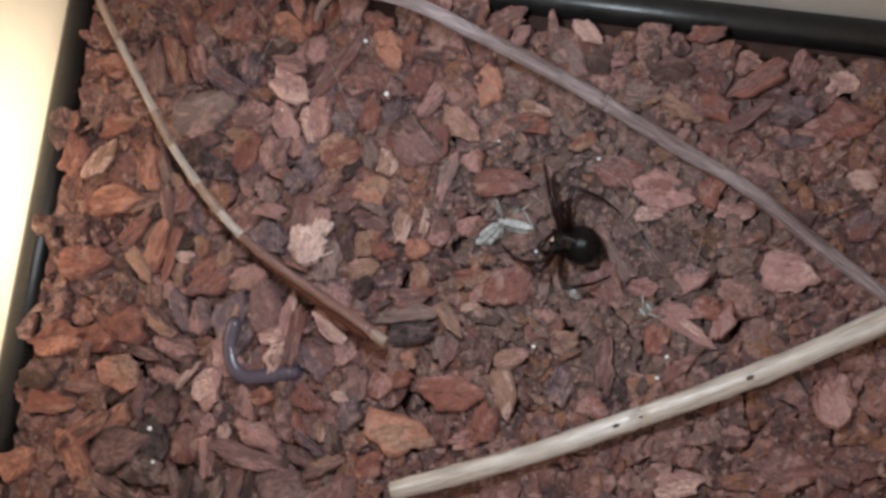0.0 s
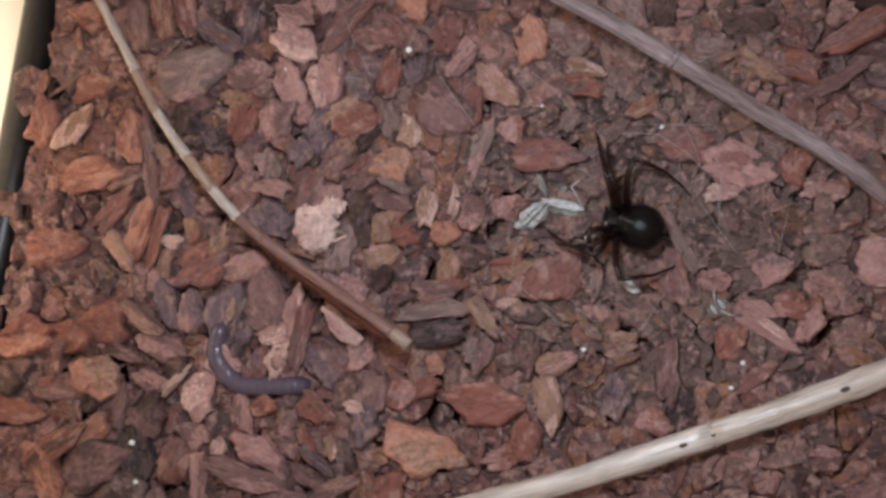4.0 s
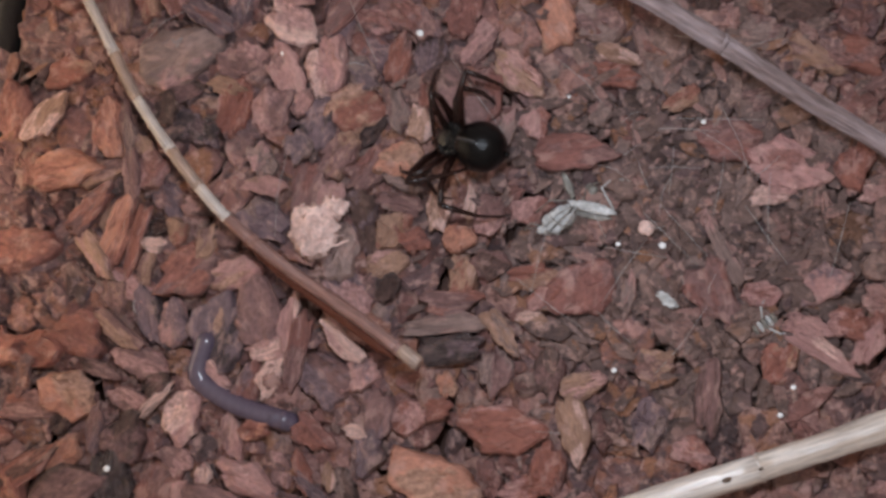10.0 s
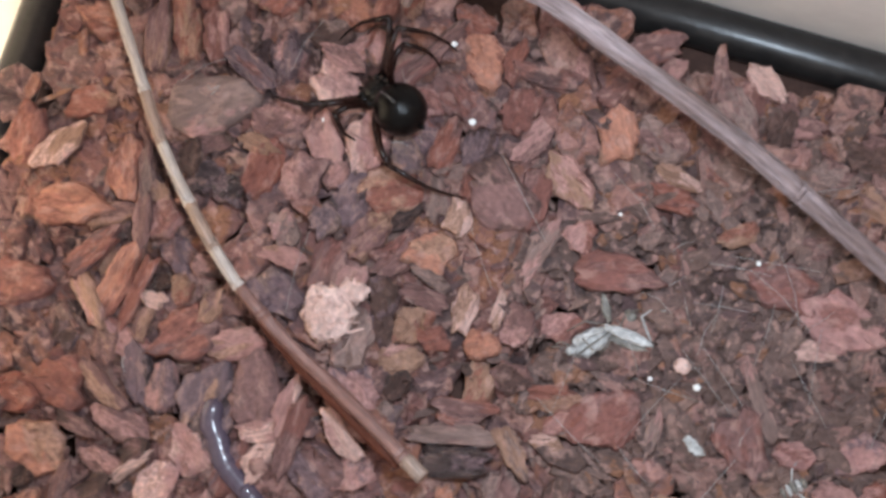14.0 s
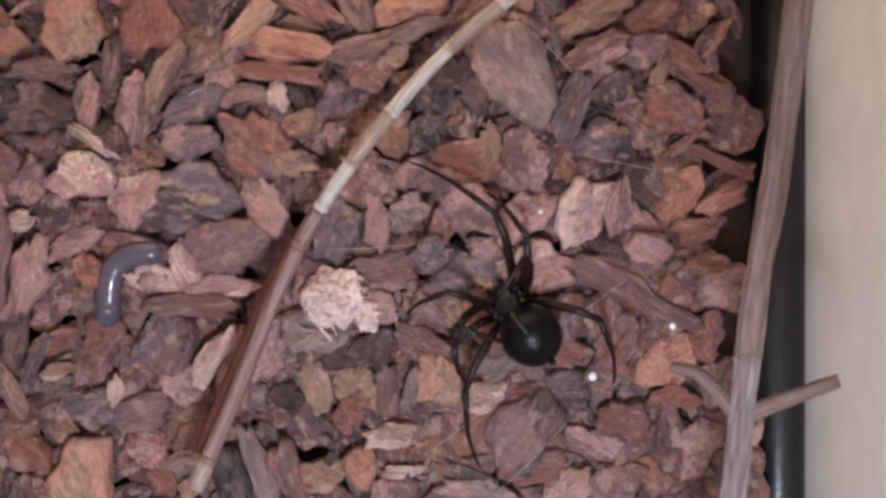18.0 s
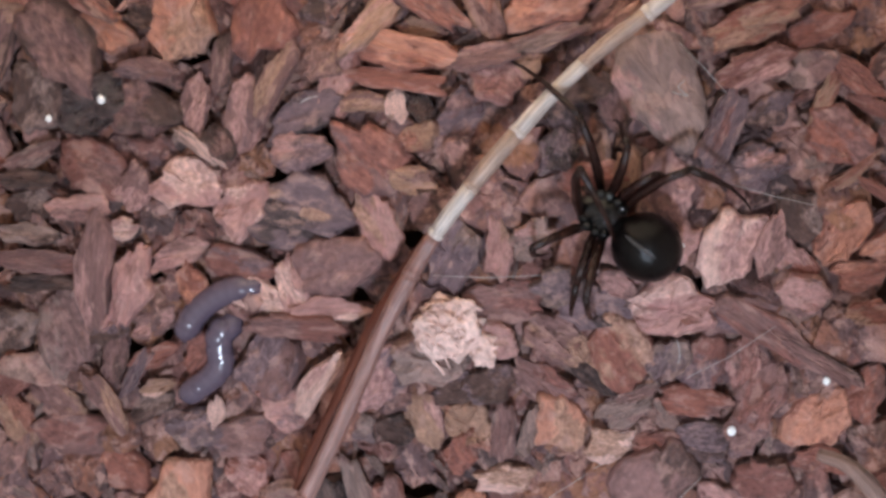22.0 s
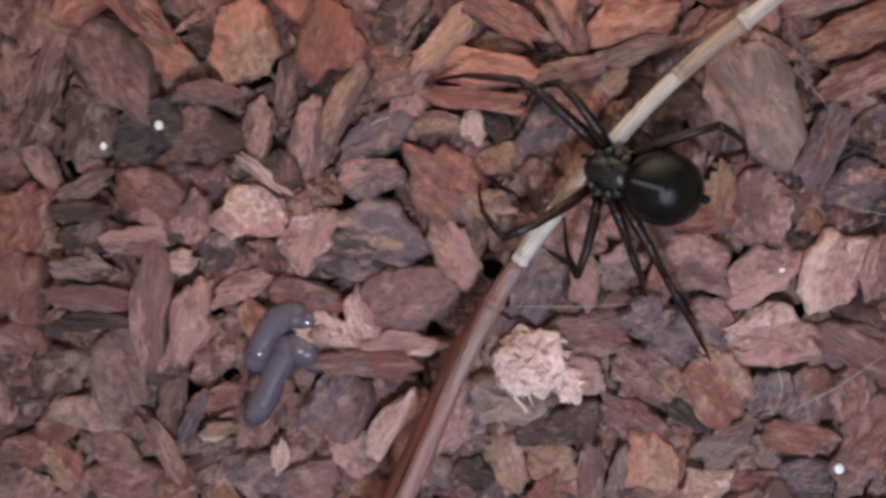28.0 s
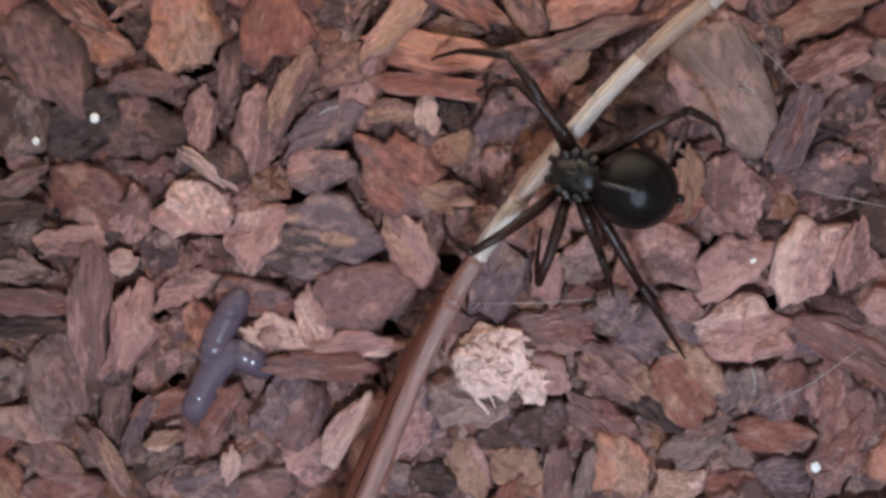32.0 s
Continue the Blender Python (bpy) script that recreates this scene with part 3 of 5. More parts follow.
WORM += (
    (24, (-0.0062, -0.0181), (-0.0075, -0.0221), (-0.0060, -0.0258), (-0.0035, -0.0279), (-0.0035, -0.0279), (-0.0032, -0.0203), (-0.0048, -0.0238), (-0.0027, -0.0262), (0.0008, -0.0253), (0.0044, -0.0280)),
    (27, (-0.0064, -0.0221), (-0.0064, -0.0249), (-0.0036, -0.0271), (-0.0005, -0.0283), (-0.0005, -0.0283), (-0.0025, -0.0233), (-0.0032, -0.0243), (-0.0001, -0.0257), (0.0030, -0.0270), (0.0039, -0.0291)),
    (28, (-0.0057, -0.0204), (-0.0069, -0.0233), (-0.0051, -0.0258), (-0.0023, -0.0273), (-0.0023, -0.0273), (-0.0025, -0.0216), (-0.0039, -0.0230), (-0.0019, -0.0251), (0.0010, -0.0272), (0.0035, -0.0301)),
    (29, (-0.0077, -0.0179), (-0.0080, -0.0218), (-0.0049, -0.0247), (-0.0018, -0.0259), (-0.0018, -0.0259), (-0.0032, -0.0205), (-0.0030, -0.0232), (0.0000, -0.0251), (0.0035, -0.0282)),
    (30, (-0.0102, -0.0185), (-0.0087, -0.0211), (-0.0066, -0.0227), (-0.0045, -0.0228), (-0.0045, -0.0228), (-0.0044, -0.0209), (-0.0034, -0.0230), (-0.0017, -0.0254), (0.0012, -0.0275), (0.0047, -0.0299)),
)
WORM += (
    (31, (-0.0088, -0.0222), (-0.0072, -0.0237), (-0.0053, -0.0252), (-0.0033, -0.0260), (-0.0033, -0.0260), (-0.0024, -0.0220), (-0.0037, -0.0236), (-0.0028, -0.0257), (-0.0004, -0.0279), (0.0028, -0.0297)),
    (32, (-0.0088, -0.0222), (-0.0072, -0.0237), (-0.0053, -0.0252), (-0.0033, -0.0260), (-0.0033, -0.0260), (-0.0024, -0.0220), (-0.0037, -0.0236), (-0.0028, -0.0257), (-0.0004, -0.0279), (0.0028, -0.0297)),
)


# ---- bark ----
COARSE = ((0.85, -1.0), (1.0, 0.1), (0.9, 0.9), (0.45, 1.0))
FINE = ((0.86, -1.0), (1.0, 0.0), (0.985, 0.55), (0.90, 0.93), (0.70, 1.0), (0.42, 1.0))


def chip_data(name, seed, mat, n=9, levels=COARSE, thick=0.28, flat=True):
    """One broken chip, about 2 units across, lying flat: a few blunt corners, ragged sides, a top that is flaked in steps."""
    rnd = random.Random(seed)
    blocky, shear, taper = rnd.uniform(2.4, 4.6), rnd.uniform(-0.38, 0.38), rnd.uniform(-0.28, 0.28)
    cuts = [(Vector((math.cos(a), math.sin(a))), rnd.uniform(0.72, 1.05)) for a in (rnd.uniform(0, 6.28) for _ in range(rnd.choice((2, 3, 3, 4))))]
    edge = []
    for k in range(n):
        a = 2 * math.pi * (k + rnd.uniform(-0.25, 0.25)) / n
        c, s = math.cos(a), math.sin(a)
        p = Vector((c, s)) * (abs(c) ** blocky + abs(s) ** blocky) ** (-1 / blocky)
        p = Vector((p.x + shear * p.y, p.y * (1 + taper * p.x)))
        for d, far in cuts:
            p -= d * max(0.0, p.dot(d) - far)
        edge.append(p * (1 + 0.30 * noise.noise(Vector((p.x * 1.8, p.y * 1.8, seed))) + 0.17 * noise.noise(Vector((p.x * 4.5, p.y * 4.5, seed + 9)))))
    if seed % 2:
        k, deep = rnd.randrange(n), rnd.uniform(0.72, 0.86)
        for d, f in ((-1, 0.5), (0, 1.0), (1, 0.5)):
            edge[(k + d) % n] *= 1 - (1 - deep) * f
    left, right, low, high = min(p.x for p in edge), max(p.x for p in edge), min(p.y for p in edge), max(p.y for p in edge)
    edge = [Vector(((2 * p.x - left - right) / (right - left), (2 * p.y - low - high) / (high - low))) for p in edge]
    tx, ty, level, lean = rnd.uniform(-0.12, 0.12), rnd.uniform(-0.12, 0.12), rnd.uniform(-0.1, 0.2), rnd.uniform(0, 6.28)

    def top(x, y):
        step = noise.noise(Vector((x * 1.1 + seed, y * 1.4, 3.7))) + 0.35 * (x * math.cos(lean) + y * math.sin(lean))
        return thick * (0.8 + 0.42 * noise.fractal(Vector((x * 1.3, y * 1.7, seed * 1.3)), 0.9, 2.0, 3) + 0.5 * max(0.0, min(1.0, (step - level) * 9)))

    bm = bmesh.new()
    rings = []
    for s, z in levels:
        ring = []
        for p in edge:
            x, y = p.x * s * (1 + rnd.uniform(-0.03, 0.03)), p.y * s * (1 + rnd.uniform(-0.03, 0.03))
            ring.append(bm.verts.new((x, y, (-thick if z < 0 else z * top(x, y)) + tx * x + ty * y)))
        rings.append(ring)
    mid = bm.verts.new((0, 0, top(0, 0)))
    for a, b in zip(rings, rings[1:]):
        for k in range(n):
            bm.faces.new((a[k], a[(k + 1) % n], b[(k + 1) % n], b[k]))
    for k in range(n):
        bm.faces.new((rings[-1][k], rings[-1][(k + 1) % n], mid))
    return mesh_of(name, bm, mat, not flat)


N_KINDS = 28
CHIPS = [chip_data("bark_chip", 100 + k, M_BARK, 9 + k % 3, COARSE, 0.26 + 0.06 * (k % 4), k % 2 == 0) for k in range(N_KINDS)]
FINE_CHIPS = [chip_data("bark_chip", 300 + k, M_BARK, 26 + k % 5, FINE, 0.38 + 0.08 * (k % 4), k % 2 == 0) for k in range(N_KINDS)]
LOOK_MESH = {}


def chip_matrix(x, y, z, lx, ly, turn, tip=(0, 0)):
    return pose(x * CM, y * CM, z * CM, 0, 0, turn) @ pose(0, 0, 0, tip[0], tip[1], 0) @ Matrix.Diagonal((lx * CM / 2, ly * CM / 2, min(0.5, 0.75 * min(lx, ly)) * 0.6 * CM, 1))


def inside(x, y, edge=0.0):
    c, s = math.cos(radians(TURN)), math.sin(radians(TURN))
    u, v = c * x + s * y, -s * x + c * y
    return LEFT / CM + edge < u < RIGHT / CM - edge and FRONT / CM + edge < v < BACK / CM - edge - 0.25


rnd = random.Random(11)
TAKEN = []


def chip(x, y, lx, ly, turn, tone):
    """A named chip: where its middle lies in centimetres, its length, width and turn, its tone and the tone of its patches."""
    k = (len(TAKEN) * 5) % N_KINDS
    c, s = math.cos(radians(TURN)), math.sin(radians(TURN))
    short = LEFT / CM + 0.52 + 0.45 * min(lx, ly) - (c * x + s * y)
    if short > 0:
        x, y = x + c * short, y + s * short
    if (tone, k) not in LOOK_MESH:
        me = FINE_CHIPS[k].copy()
        me.materials[0] = chip_material(tone)
        LOOK_MESH[tone, k] = me
    ob = new("bark_chip", LOOK_MESH[tone, k])
    sliver = lx / ly > 2.2
    steep = 7 if max(lx, ly) > 0.9 else 13
    ob.matrix_world = chip_matrix(x, y, rnd.uniform(0.0, 0.06) + (0.12 if sliver else 0.08 if max(lx, ly) < 0.5 else 0.03 if tone[0] in "pPo" else 0), lx * 1.14, ly * 1.14, turn, (rnd.uniform(-steep, steep), rnd.uniform(-steep, steep) * 0.7))
    size = "long" if sliver else "small" if max(lx, ly) < 0.45 else "broad" if min(lx, ly) > 0.6 else "flat"
    patched = f"with {LOOKS[tone[1]]} patches" if tone[1] != tone[0] else "lying on the substrate"
    tagged(ob, f"{size} {LOOKS[tone[0]]} bark {'splinter' if sliver else 'chip'} {patched}", "bark chip", "bark chips")
    TAKEN.append((x, y, min(lx, ly) / 2 * 0.98))
    if lx / ly > 1.35:
        c, s = math.cos(radians(turn)) * (lx - ly) / 2, math.sin(radians(turn)) * (lx - ly) / 2
        TAKEN.append((x + c, y + s, ly / 2 * 0.95))
        TAKEN.append((x - c, y - s, ly / 2 * 0.95))


def heap_of(name, pieces, mat, own=()):
    verts, faces, base = [], [], 0
    cache = []
    for me in CHIPS:
        co = np.empty(len(me.vertices) * 3)
        me.vertices.foreach_get("co", co)
        cache.append((co.reshape(-1, 3), [tuple(p.vertices) for p in me.polygons]))
    for k, m in pieces:
        co, fs = cache[k]
        a = np.array(m)
        verts.append(co @ a[:3, :3].T + a[:3, 3])
        faces += [tuple(i + base for i in f) for f in fs]
        base += len(co)
    for co, fs, m in own:
        a = np.array(m)
        verts.append(np.array(co) @ a[:3, :3].T + a[:3, 3])
        faces += [tuple(i + base for i in f) for f in fs]
        base += len(co)
    me = bpy.data.meshes.new(name)
    me.from_pydata(np.concatenate(verts).tolist(), [], faces)
    me.materials.append(mat)
    return new(name, me)


def cell(x, y, r, spots):
    """The ground that falls to one chip between its neighbours: corners round its middle."""
    w = 1.5 * r
    poly = [Vector((w * math.cos(a), w * math.sin(a))) for a in (k * math.pi / 5 for k in range(10))]
    c, s = math.cos(radians(TURN)), math.sin(radians(TURN))
    u, v = c * x + s * y, -s * x + c * y
    walls = ((2 * (LEFT / CM + 0.66 - u), 0), (0, 2 * (BACK / CM - 0.5 - v)))
    for a, b, q in [(x + c * i - s * j, y + s * i + c * j, r) for i, j in walls] + spots:
        n = Vector((a - x, b - y))
        d2 = n.length_squared
        if 1e-9 < d2 < (w + q + 1.0) ** 2:
            lim = (d2 + r * r - q * q) / 2
            out = []
            for p, o in zip(poly, poly[1:] + poly[:1]):
                e, f = lim - p.dot(n), lim - o.dot(n)
                if e >= 0:
                    out.append(p)
                if e * f < 0:
                    out.append(p.lerp(o, e / (e - f)))
            poly = out
            if len(poly) < 3:
                return []
    return poly


def packed_chip(poly, r, thick):
    """A ragged chip over such a cell, about 2 units across."""
    size = max(p.length for p in poly)
    edge = []
    for p, o in zip(poly, poly[1:] + poly[:1]):
        n = max(1, round((o - p).length / (0.45 * r)))
        for k in range(n):
            edge.append((p.lerp(o, k / n)) * rnd.uniform(0.84, 1.10) / size)
    tx, ty = rnd.uniform(-0.16, 0.16), rnd.uniform(-0.16, 0.16)
    verts, n = [], len(edge)
    for s, z, j in ((0.92, -thick, 0.1), (1.0, 0.1 * thick, 0.2), (0.93, thick * 0.7, 0.25), (0.5, thick, 0.45)):
        for p in edge:
            verts.append((p.x * s * (1 + rnd.uniform(-0.04, 0.04)), p.y * s * (1 + rnd.uniform(-0.04, 0.04)), z + rnd.uniform(-j, j) * thick + (tx * p.x + ty * p.y) * s))
    verts.append((0, 0, thick * rnd.uniform(0.6, 1.3)))
    faces = [(i * n + k, i * n + (k + 1) % n, (i + 1) * n + (k + 1) % n, (i + 1) * n + k) for i in range(3) for k in range(n)]
    faces += [(3 * n + k, 3 * n + (k + 1) % n, 4 * n) for k in range(n)]
    return verts, faces, size


def loose_bark():
    """Chips packed into what the named ones leave free: the near ones are things, the rest one heap."""
    near, heap, litter, sites, packed, dull, dull_packed = 0, [], [], [], [], [], []

    def rotted(x, y):
        return ((x - 5.1) / 2.5) ** 2 + ((y + 0.1) / 2.6) ** 2 < rnd.uniform(0.6, 1.25)

    spots = list(TAKEN)
    for k in range(16000):
        x, y = rnd.uniform(-7.5, 14), rnd.uniform(-9, 6.5)
        if not inside(x, y, 0.62):
            continue
        r = rnd.choice((0.26, 0.33, 0.42)) if k < 3500 else rnd.choice((0.16, 0.2, 0.25, 0.3))
        if any((x - a) ** 2 + (y - b) ** 2 < (0.80 * (r + q)) ** 2 for a, b, q in spots):
            continue
        spots.append((x, y, r))
        sites.append((x, y, r))
    for x, y, r in sites:
        poly = cell(x, y, r, [q for q in spots if abs(q[0] - x) < 2.5 and abs(q[1] - y) < 2.5])
        if len(poly) < 3 or max(p.length for p in poly) < 0.1:
            continue
        verts, faces, size = packed_chip(poly, r, rnd.uniform(0.16, 0.3))
        m = pose(x * CM, y * CM, rnd.uniform(-0.10, 0.04) * CM, rnd.uniform(-11, 11), rnd.uniform(-11, 11), 0) @ Matrix.Diagonal((size * CM, size * CM, 0.42 * CM, 1))
        if -4 < x < 4.5 and -5 < y < 4.2 and r > 0.15 and near < 24:
            near += 1
            me = bpy.data.meshes.new("bark_chip")
            me.from_pydata(verts, [], faces)
            me.materials.append(M_BARK)
            ob = new("bark_chip", me)
            ob.matrix_world = m
            tagged(ob, "reddish brown bark chip wedged between others on the substrate", "bark chip", "bark chips")
        else:
            (dull_packed if rotted(x, y) else packed).append((verts, faces, m))
    for _ in range(8000):
        x, y = rnd.uniform(-7.5, 14), rnd.uniform(-9, 6.5)
        if inside(x, y, 0.8):
            r = rnd.choice((0.1, 0.16, 0.22, 0.28, 0.32))
            (dull if rotted(x, y) else heap).append((rnd.randrange(N_KINDS), chip_matrix(x, y, rnd.uniform(-0.30, -0.05), 2 * r * rnd.uniform(0.9, 2.0), 2 * r * rnd.uniform(0.5, 1.0), rnd.uniform(0, 360), (rnd.uniform(-30, 30), rnd.uniform(-30, 30)))))
    for _ in range(380):
        x, y = rnd.uniform(-7, 11), rnd.uniform(-5.5, 5)
        if inside(x, y, 0.6) and not any((x - a) ** 2 + (y - b) ** 2 < (0.8 * q + 0.1) ** 2 for a, b, q in TAKEN):
            r = rnd.choice((0.12, 0.16, 0.2, 0.26))
            (dull if rotted(x, y) else heap).append((rnd.randrange(N_KINDS), chip_matrix(x, y, rnd.uniform(0.04, 0.14), 2 * r * rnd.uniform(1.1, 2.2), 2 * r * rnd.uniform(0.45, 0.9), rnd.uniform(0, 360), (rnd.uniform(-22, 22), rnd.uniform(-22, 22)))))
    tagged(heap_of("bark_bed", heap, M_BED, packed), "deep layer of reddish brown orchid bark chips", "bark", kind="stuff")
    tagged(heap_of("rotted_bark", dull, M_DULL, dull_packed), "greyish brown rotted bark chips under silk threads", "bark", kind="stuff")

    def bare(x, y):
        return rnd.random() < 0.2 or not any((x - a) ** 2 + (y - b) ** 2 < (0.85 * q) ** 2 for a, b, q in TAKEN)

    for _ in range(900):
        x, y = rnd.gauss(5.0, 1.4), rnd.gauss(0.5, 1.4)
        if inside(x, y, 0.7) and bare(x, y):
            r = rnd.choice((0.05, 0.08, 0.11, 0.15))
            litter.append((rnd.randrange(N_KINDS), chip_matrix(x, y, rnd.uniform(-0.05, 0.14), 2 * r * rnd.uniform(1.1, 2.4), 2 * r * rnd.uniform(0.45, 0.9), rnd.uniform(0, 360), (rnd.uniform(-25, 25), rnd.uniform(-25, 25)))))
    for _ in range(900):
        x, y = rnd.uniform(-6, 10), rnd.uniform(-6, 5)
        if inside(x, y, 0.7) and bare(x, y):
            r = rnd.choice((0.04, 0.06, 0.09))
            litter.append((rnd.randrange(N_KINDS), chip_matrix(x, y, rnd.uniform(-0.12, 0.1), 2 * r * rnd.uniform(1.2, 3.5), 2 * r * rnd.uniform(0.35, 0.8), rnd.uniform(0, 360), (rnd.uniform(-25, 25), rnd.uniform(-25, 25)))))
    tagged(heap_of("bark_crumbs", litter, M_LITTER), "greyish crumbs and splinters of rotted bark", "bark", kind="stuff")


# ---- the spider ----
COXA = {"R1": (0.34, -0.155), "R2": (0.26, -0.19), "R3": (0.16, -0.19), "R4": (0.08, -0.155), "L1": (0.34, 0.155), "L2": (0.26, 0.19), "L3": (0.16, 0.19), "L4": (0.08, 0.155)}
REACH = {"1": (0.95, 1.25), "2": (0.75, 0.95), "3": (0.55, 0.72), "4": (0.85, 1.10)}
HEIGHTS = ((0.0, 0.34), (8.6, 0.34), (9.5, 0.45), (23.0, 0.5), (24.5, 0.85), (32.0, 0.92))


def ball_bm(rx, ry, rz, at=(0, 0, 0), seg=20):
    bm = bmesh.new()
    bmesh.ops.create_uvsphere(bm, u_segments=seg, v_segments=seg // 2 + 2, radius=1, matrix=Matrix.Translation(Vector(at) * CM) @ Matrix.Diagonal((rx * CM, ry * CM, rz * CM, 1)))
    return bm


spider = new("spider")
tagged(spider, "glossy black spider with a round abdomen and long thin legs", "spider")
part("abdomen", ball_bm(0.345, 0.325, 0.325, (-0.32, 0, 0.10), 28), M_SPIDER, spider)
part("pale_stripe", tube_bm([Vector((x, 0, 0.097 + 0.325 * math.sqrt(1 - ((x + 0.32) / 0.345) ** 2))) * CM for x in (-0.10 - 0.05 * k for k in range(8))], [0.006 * CM] + [0.019 * CM] * 6 + [0.006 * CM], 8), M_STRIPE, spider, "faint greyish stripe along the top of the abdomen")
part("cephalothorax", ball_bm(0.26, 0.185, 0.13, (0.20, 0, 0.01)), M_HEAD, spider)
for x, y in COXA.values():
    part("coxa", ball_bm(0.06, 0.055, 0.06, (x * 0.95, y * 0.92, 0.06), 10), M_HEAD, spider)
for k in range(5):
    a = (k - 2) * 0.5
    part("thoracic_ridge", tube_bm([Vector((0.12 + 0.05 * math.cos(a), 0.05 * math.sin(a), 0.135)) * CM, Vector((0.12 + 0.13 * math.cos(a), 0.11 * math.sin(a), 0.125)) * CM, Vector((0.12 + 0.2 * math.cos(a), 0.15 * math.sin(a), 0.085)) * CM], [0.012 * CM, 0.02 * CM, 0.012 * CM], 6), M_HEAD, spider)
part("spinnerets", ball_bm(0.045, 0.04, 0.04, (-0.66, 0, 0.0), 12), M_SPIDER, spider)
for s in (-1, 1):
    part("palp", tube_bm([Vector(p) * CM for p in ((0.36, 0.05 * s, 0), (0.46, 0.09 * s, 0.03), (0.52, 0.07 * s, -0.05))], [0.028 * CM, 0.03 * CM, 0.02 * CM], 8), M_LEG, spider)
LEGS = {}
for key in COXA:
    l1, l2 = REACH[key[1]]
    upper = part("upper_leg", tube_bm([(0, 0, 0), (0.3 * l1 * CM, 0, 0.06 * CM), (0.7 * l1 * CM, 0, 0.07 * CM), (l1 * CM, 0, 0)], [0.040 * CM, 0.054 * CM, 0.044 * CM, 0.036 * CM], 8), M_LEG, spider)
    lower = part("lower_leg", tube_bm([(0, 0, 0), (0.25 * l2 * CM, 0, 0.05 * CM), (0.5 * l2 * CM, 0, 0.085 * CM), (0.8 * l2 * CM, 0, 0.055 * CM), (l2 * CM, 0, 0)], [0.036 * CM, 0.034 * CM, 0.024 * CM, 0.016 * CM, 0.008 * CM], 8), M_LEG, upper)
    LEGS[key] = (upper, lower)

# ---- the worm ----
PIECES, STEP, GIRTH = 26, 0.13, 0.140
worm = new("earthworm")
tagged(worm, "shiny greyish pink earthworm curled between the bark chips", "worm")
RINGS = []
for k in range(PIECES):
    r = GIRTH * (1.0 if 2 < k < PIECES - 3 else 0.82 if 0 < k < PIECES - 1 else 0.6)
    xs = (-0.235, -0.215, -0.17, -0.12, -0.08, -0.04, 0.0, 0.04, 0.08, 0.12, 0.17, 0.215, 0.235)
    bm = tube_bm([(x * CM, 0, 0) for x in xs], [r * CM * math.sqrt(1 - (x / 0.24) ** 4) for x in xs], 14)
    RINGS.append(part("segment", bm, M_WORM, worm))


def between(rows, t):
    """Rows of (t, a, b, ...), read at t, gliding from row to row."""
    if t <= rows[0][0]:
        return rows[0][1:]
    for a, b in zip(rows, rows[1:]):
        if t <= b[0]:
            s = (t - a[0]) / (b[0] - a[0])
            return tuple(p + (q - p) * s for p, q in zip(a[1:], b[1:]))
    return rows[-1][1:]


PITCH = ((0.0, 35.0), (8.6, 35.0), (9.6, 24.0), (16.5, 24.0), (17.5, 34.0), (19.2, 40.0), (20.0, 18.0), (21.0, 4.0), (24.0, 10.0), (26.5, 18.0), (32.0, 18.0))


def body_pose(t):
    rows, last = [], None
    for r in BODY:
        a = r[3] if last is None else last + (r[3] - last + 180) % 360 - 180
        last = a
        rows.append((r[0], r[1], r[2], a))
    x, y, a = between(rows, t)
    return pose(x, y, between(HEIGHTS, t)[0] * CM, 0, between(PITCH, t)[0], a)


def leg_poses(key, t):
    """Two rigid lengths that bend at the knee, upwards, so that the foot stands where it should."""
    body = body_pose(t)
    hip = Vector((COXA[key][0], COXA[key][1], 0.0)) * CM
    x, y = between(FEET[key], t)
    foot = body.inverted() @ Vector((x, y, 0.12 * CM))
    l1, l2 = (v * CM for v in REACH[key[1]])
    d = foot - hip
    flat = Vector((d.x, d.y, 0))
    if flat.length < 0.35 * CM:
        flat = flat.normalized() * 0.35 * CM if flat.length > 1e-6 else Vector((0, math.copysign(0.35 * CM, COXA[key][1]), 0))
    d = flat + Vector((0, 0, d.z))
    far = min(max(d.length, abs(l1 - l2) * 1.05), (l1 + l2) * 0.985)
    d = d.normalized() * far
    bend = math.acos(max(-1, min(1, (l1 * l1 + far * far - l2 * l2) / (2 * l1 * far))))
    along = d.normalized()
    pole = Vector((0.0, math.copysign(0.75, COXA[key][1]), 1.0))
    if key in KNEES and t > 17.5:
        x, y = between(KNEES[key], t)
        knee = body.inverted() @ Vector((x, y, body.translation.z + 0.3 * CM)) - hip
        knee = (knee - along * knee.dot(along)).normalized()
        pole = pole.normalized().lerp(knee, min(1.0, (t - 17.5) / 1.5))
    pole = (pole - along * pole.dot(along)).normalized()
    first = along * math.cos(bend) + pole * math.sin(bend)
    rise = (pole - first * pole.dot(first)).normalized()
    across = rise.cross(first)
    up = Matrix.Translation(hip) @ Matrix((first, across, rise)).transposed().to_4x4()
    knee = math.acos(max(-1, min(1, (l1 * l1 + l2 * l2 - far * far) / (2 * l1 * l2))))
    low = Matrix.Translation((l1, 0, 0)) @ Matrix.Rotation(math.pi - knee, 4, "Y")
    return up, low


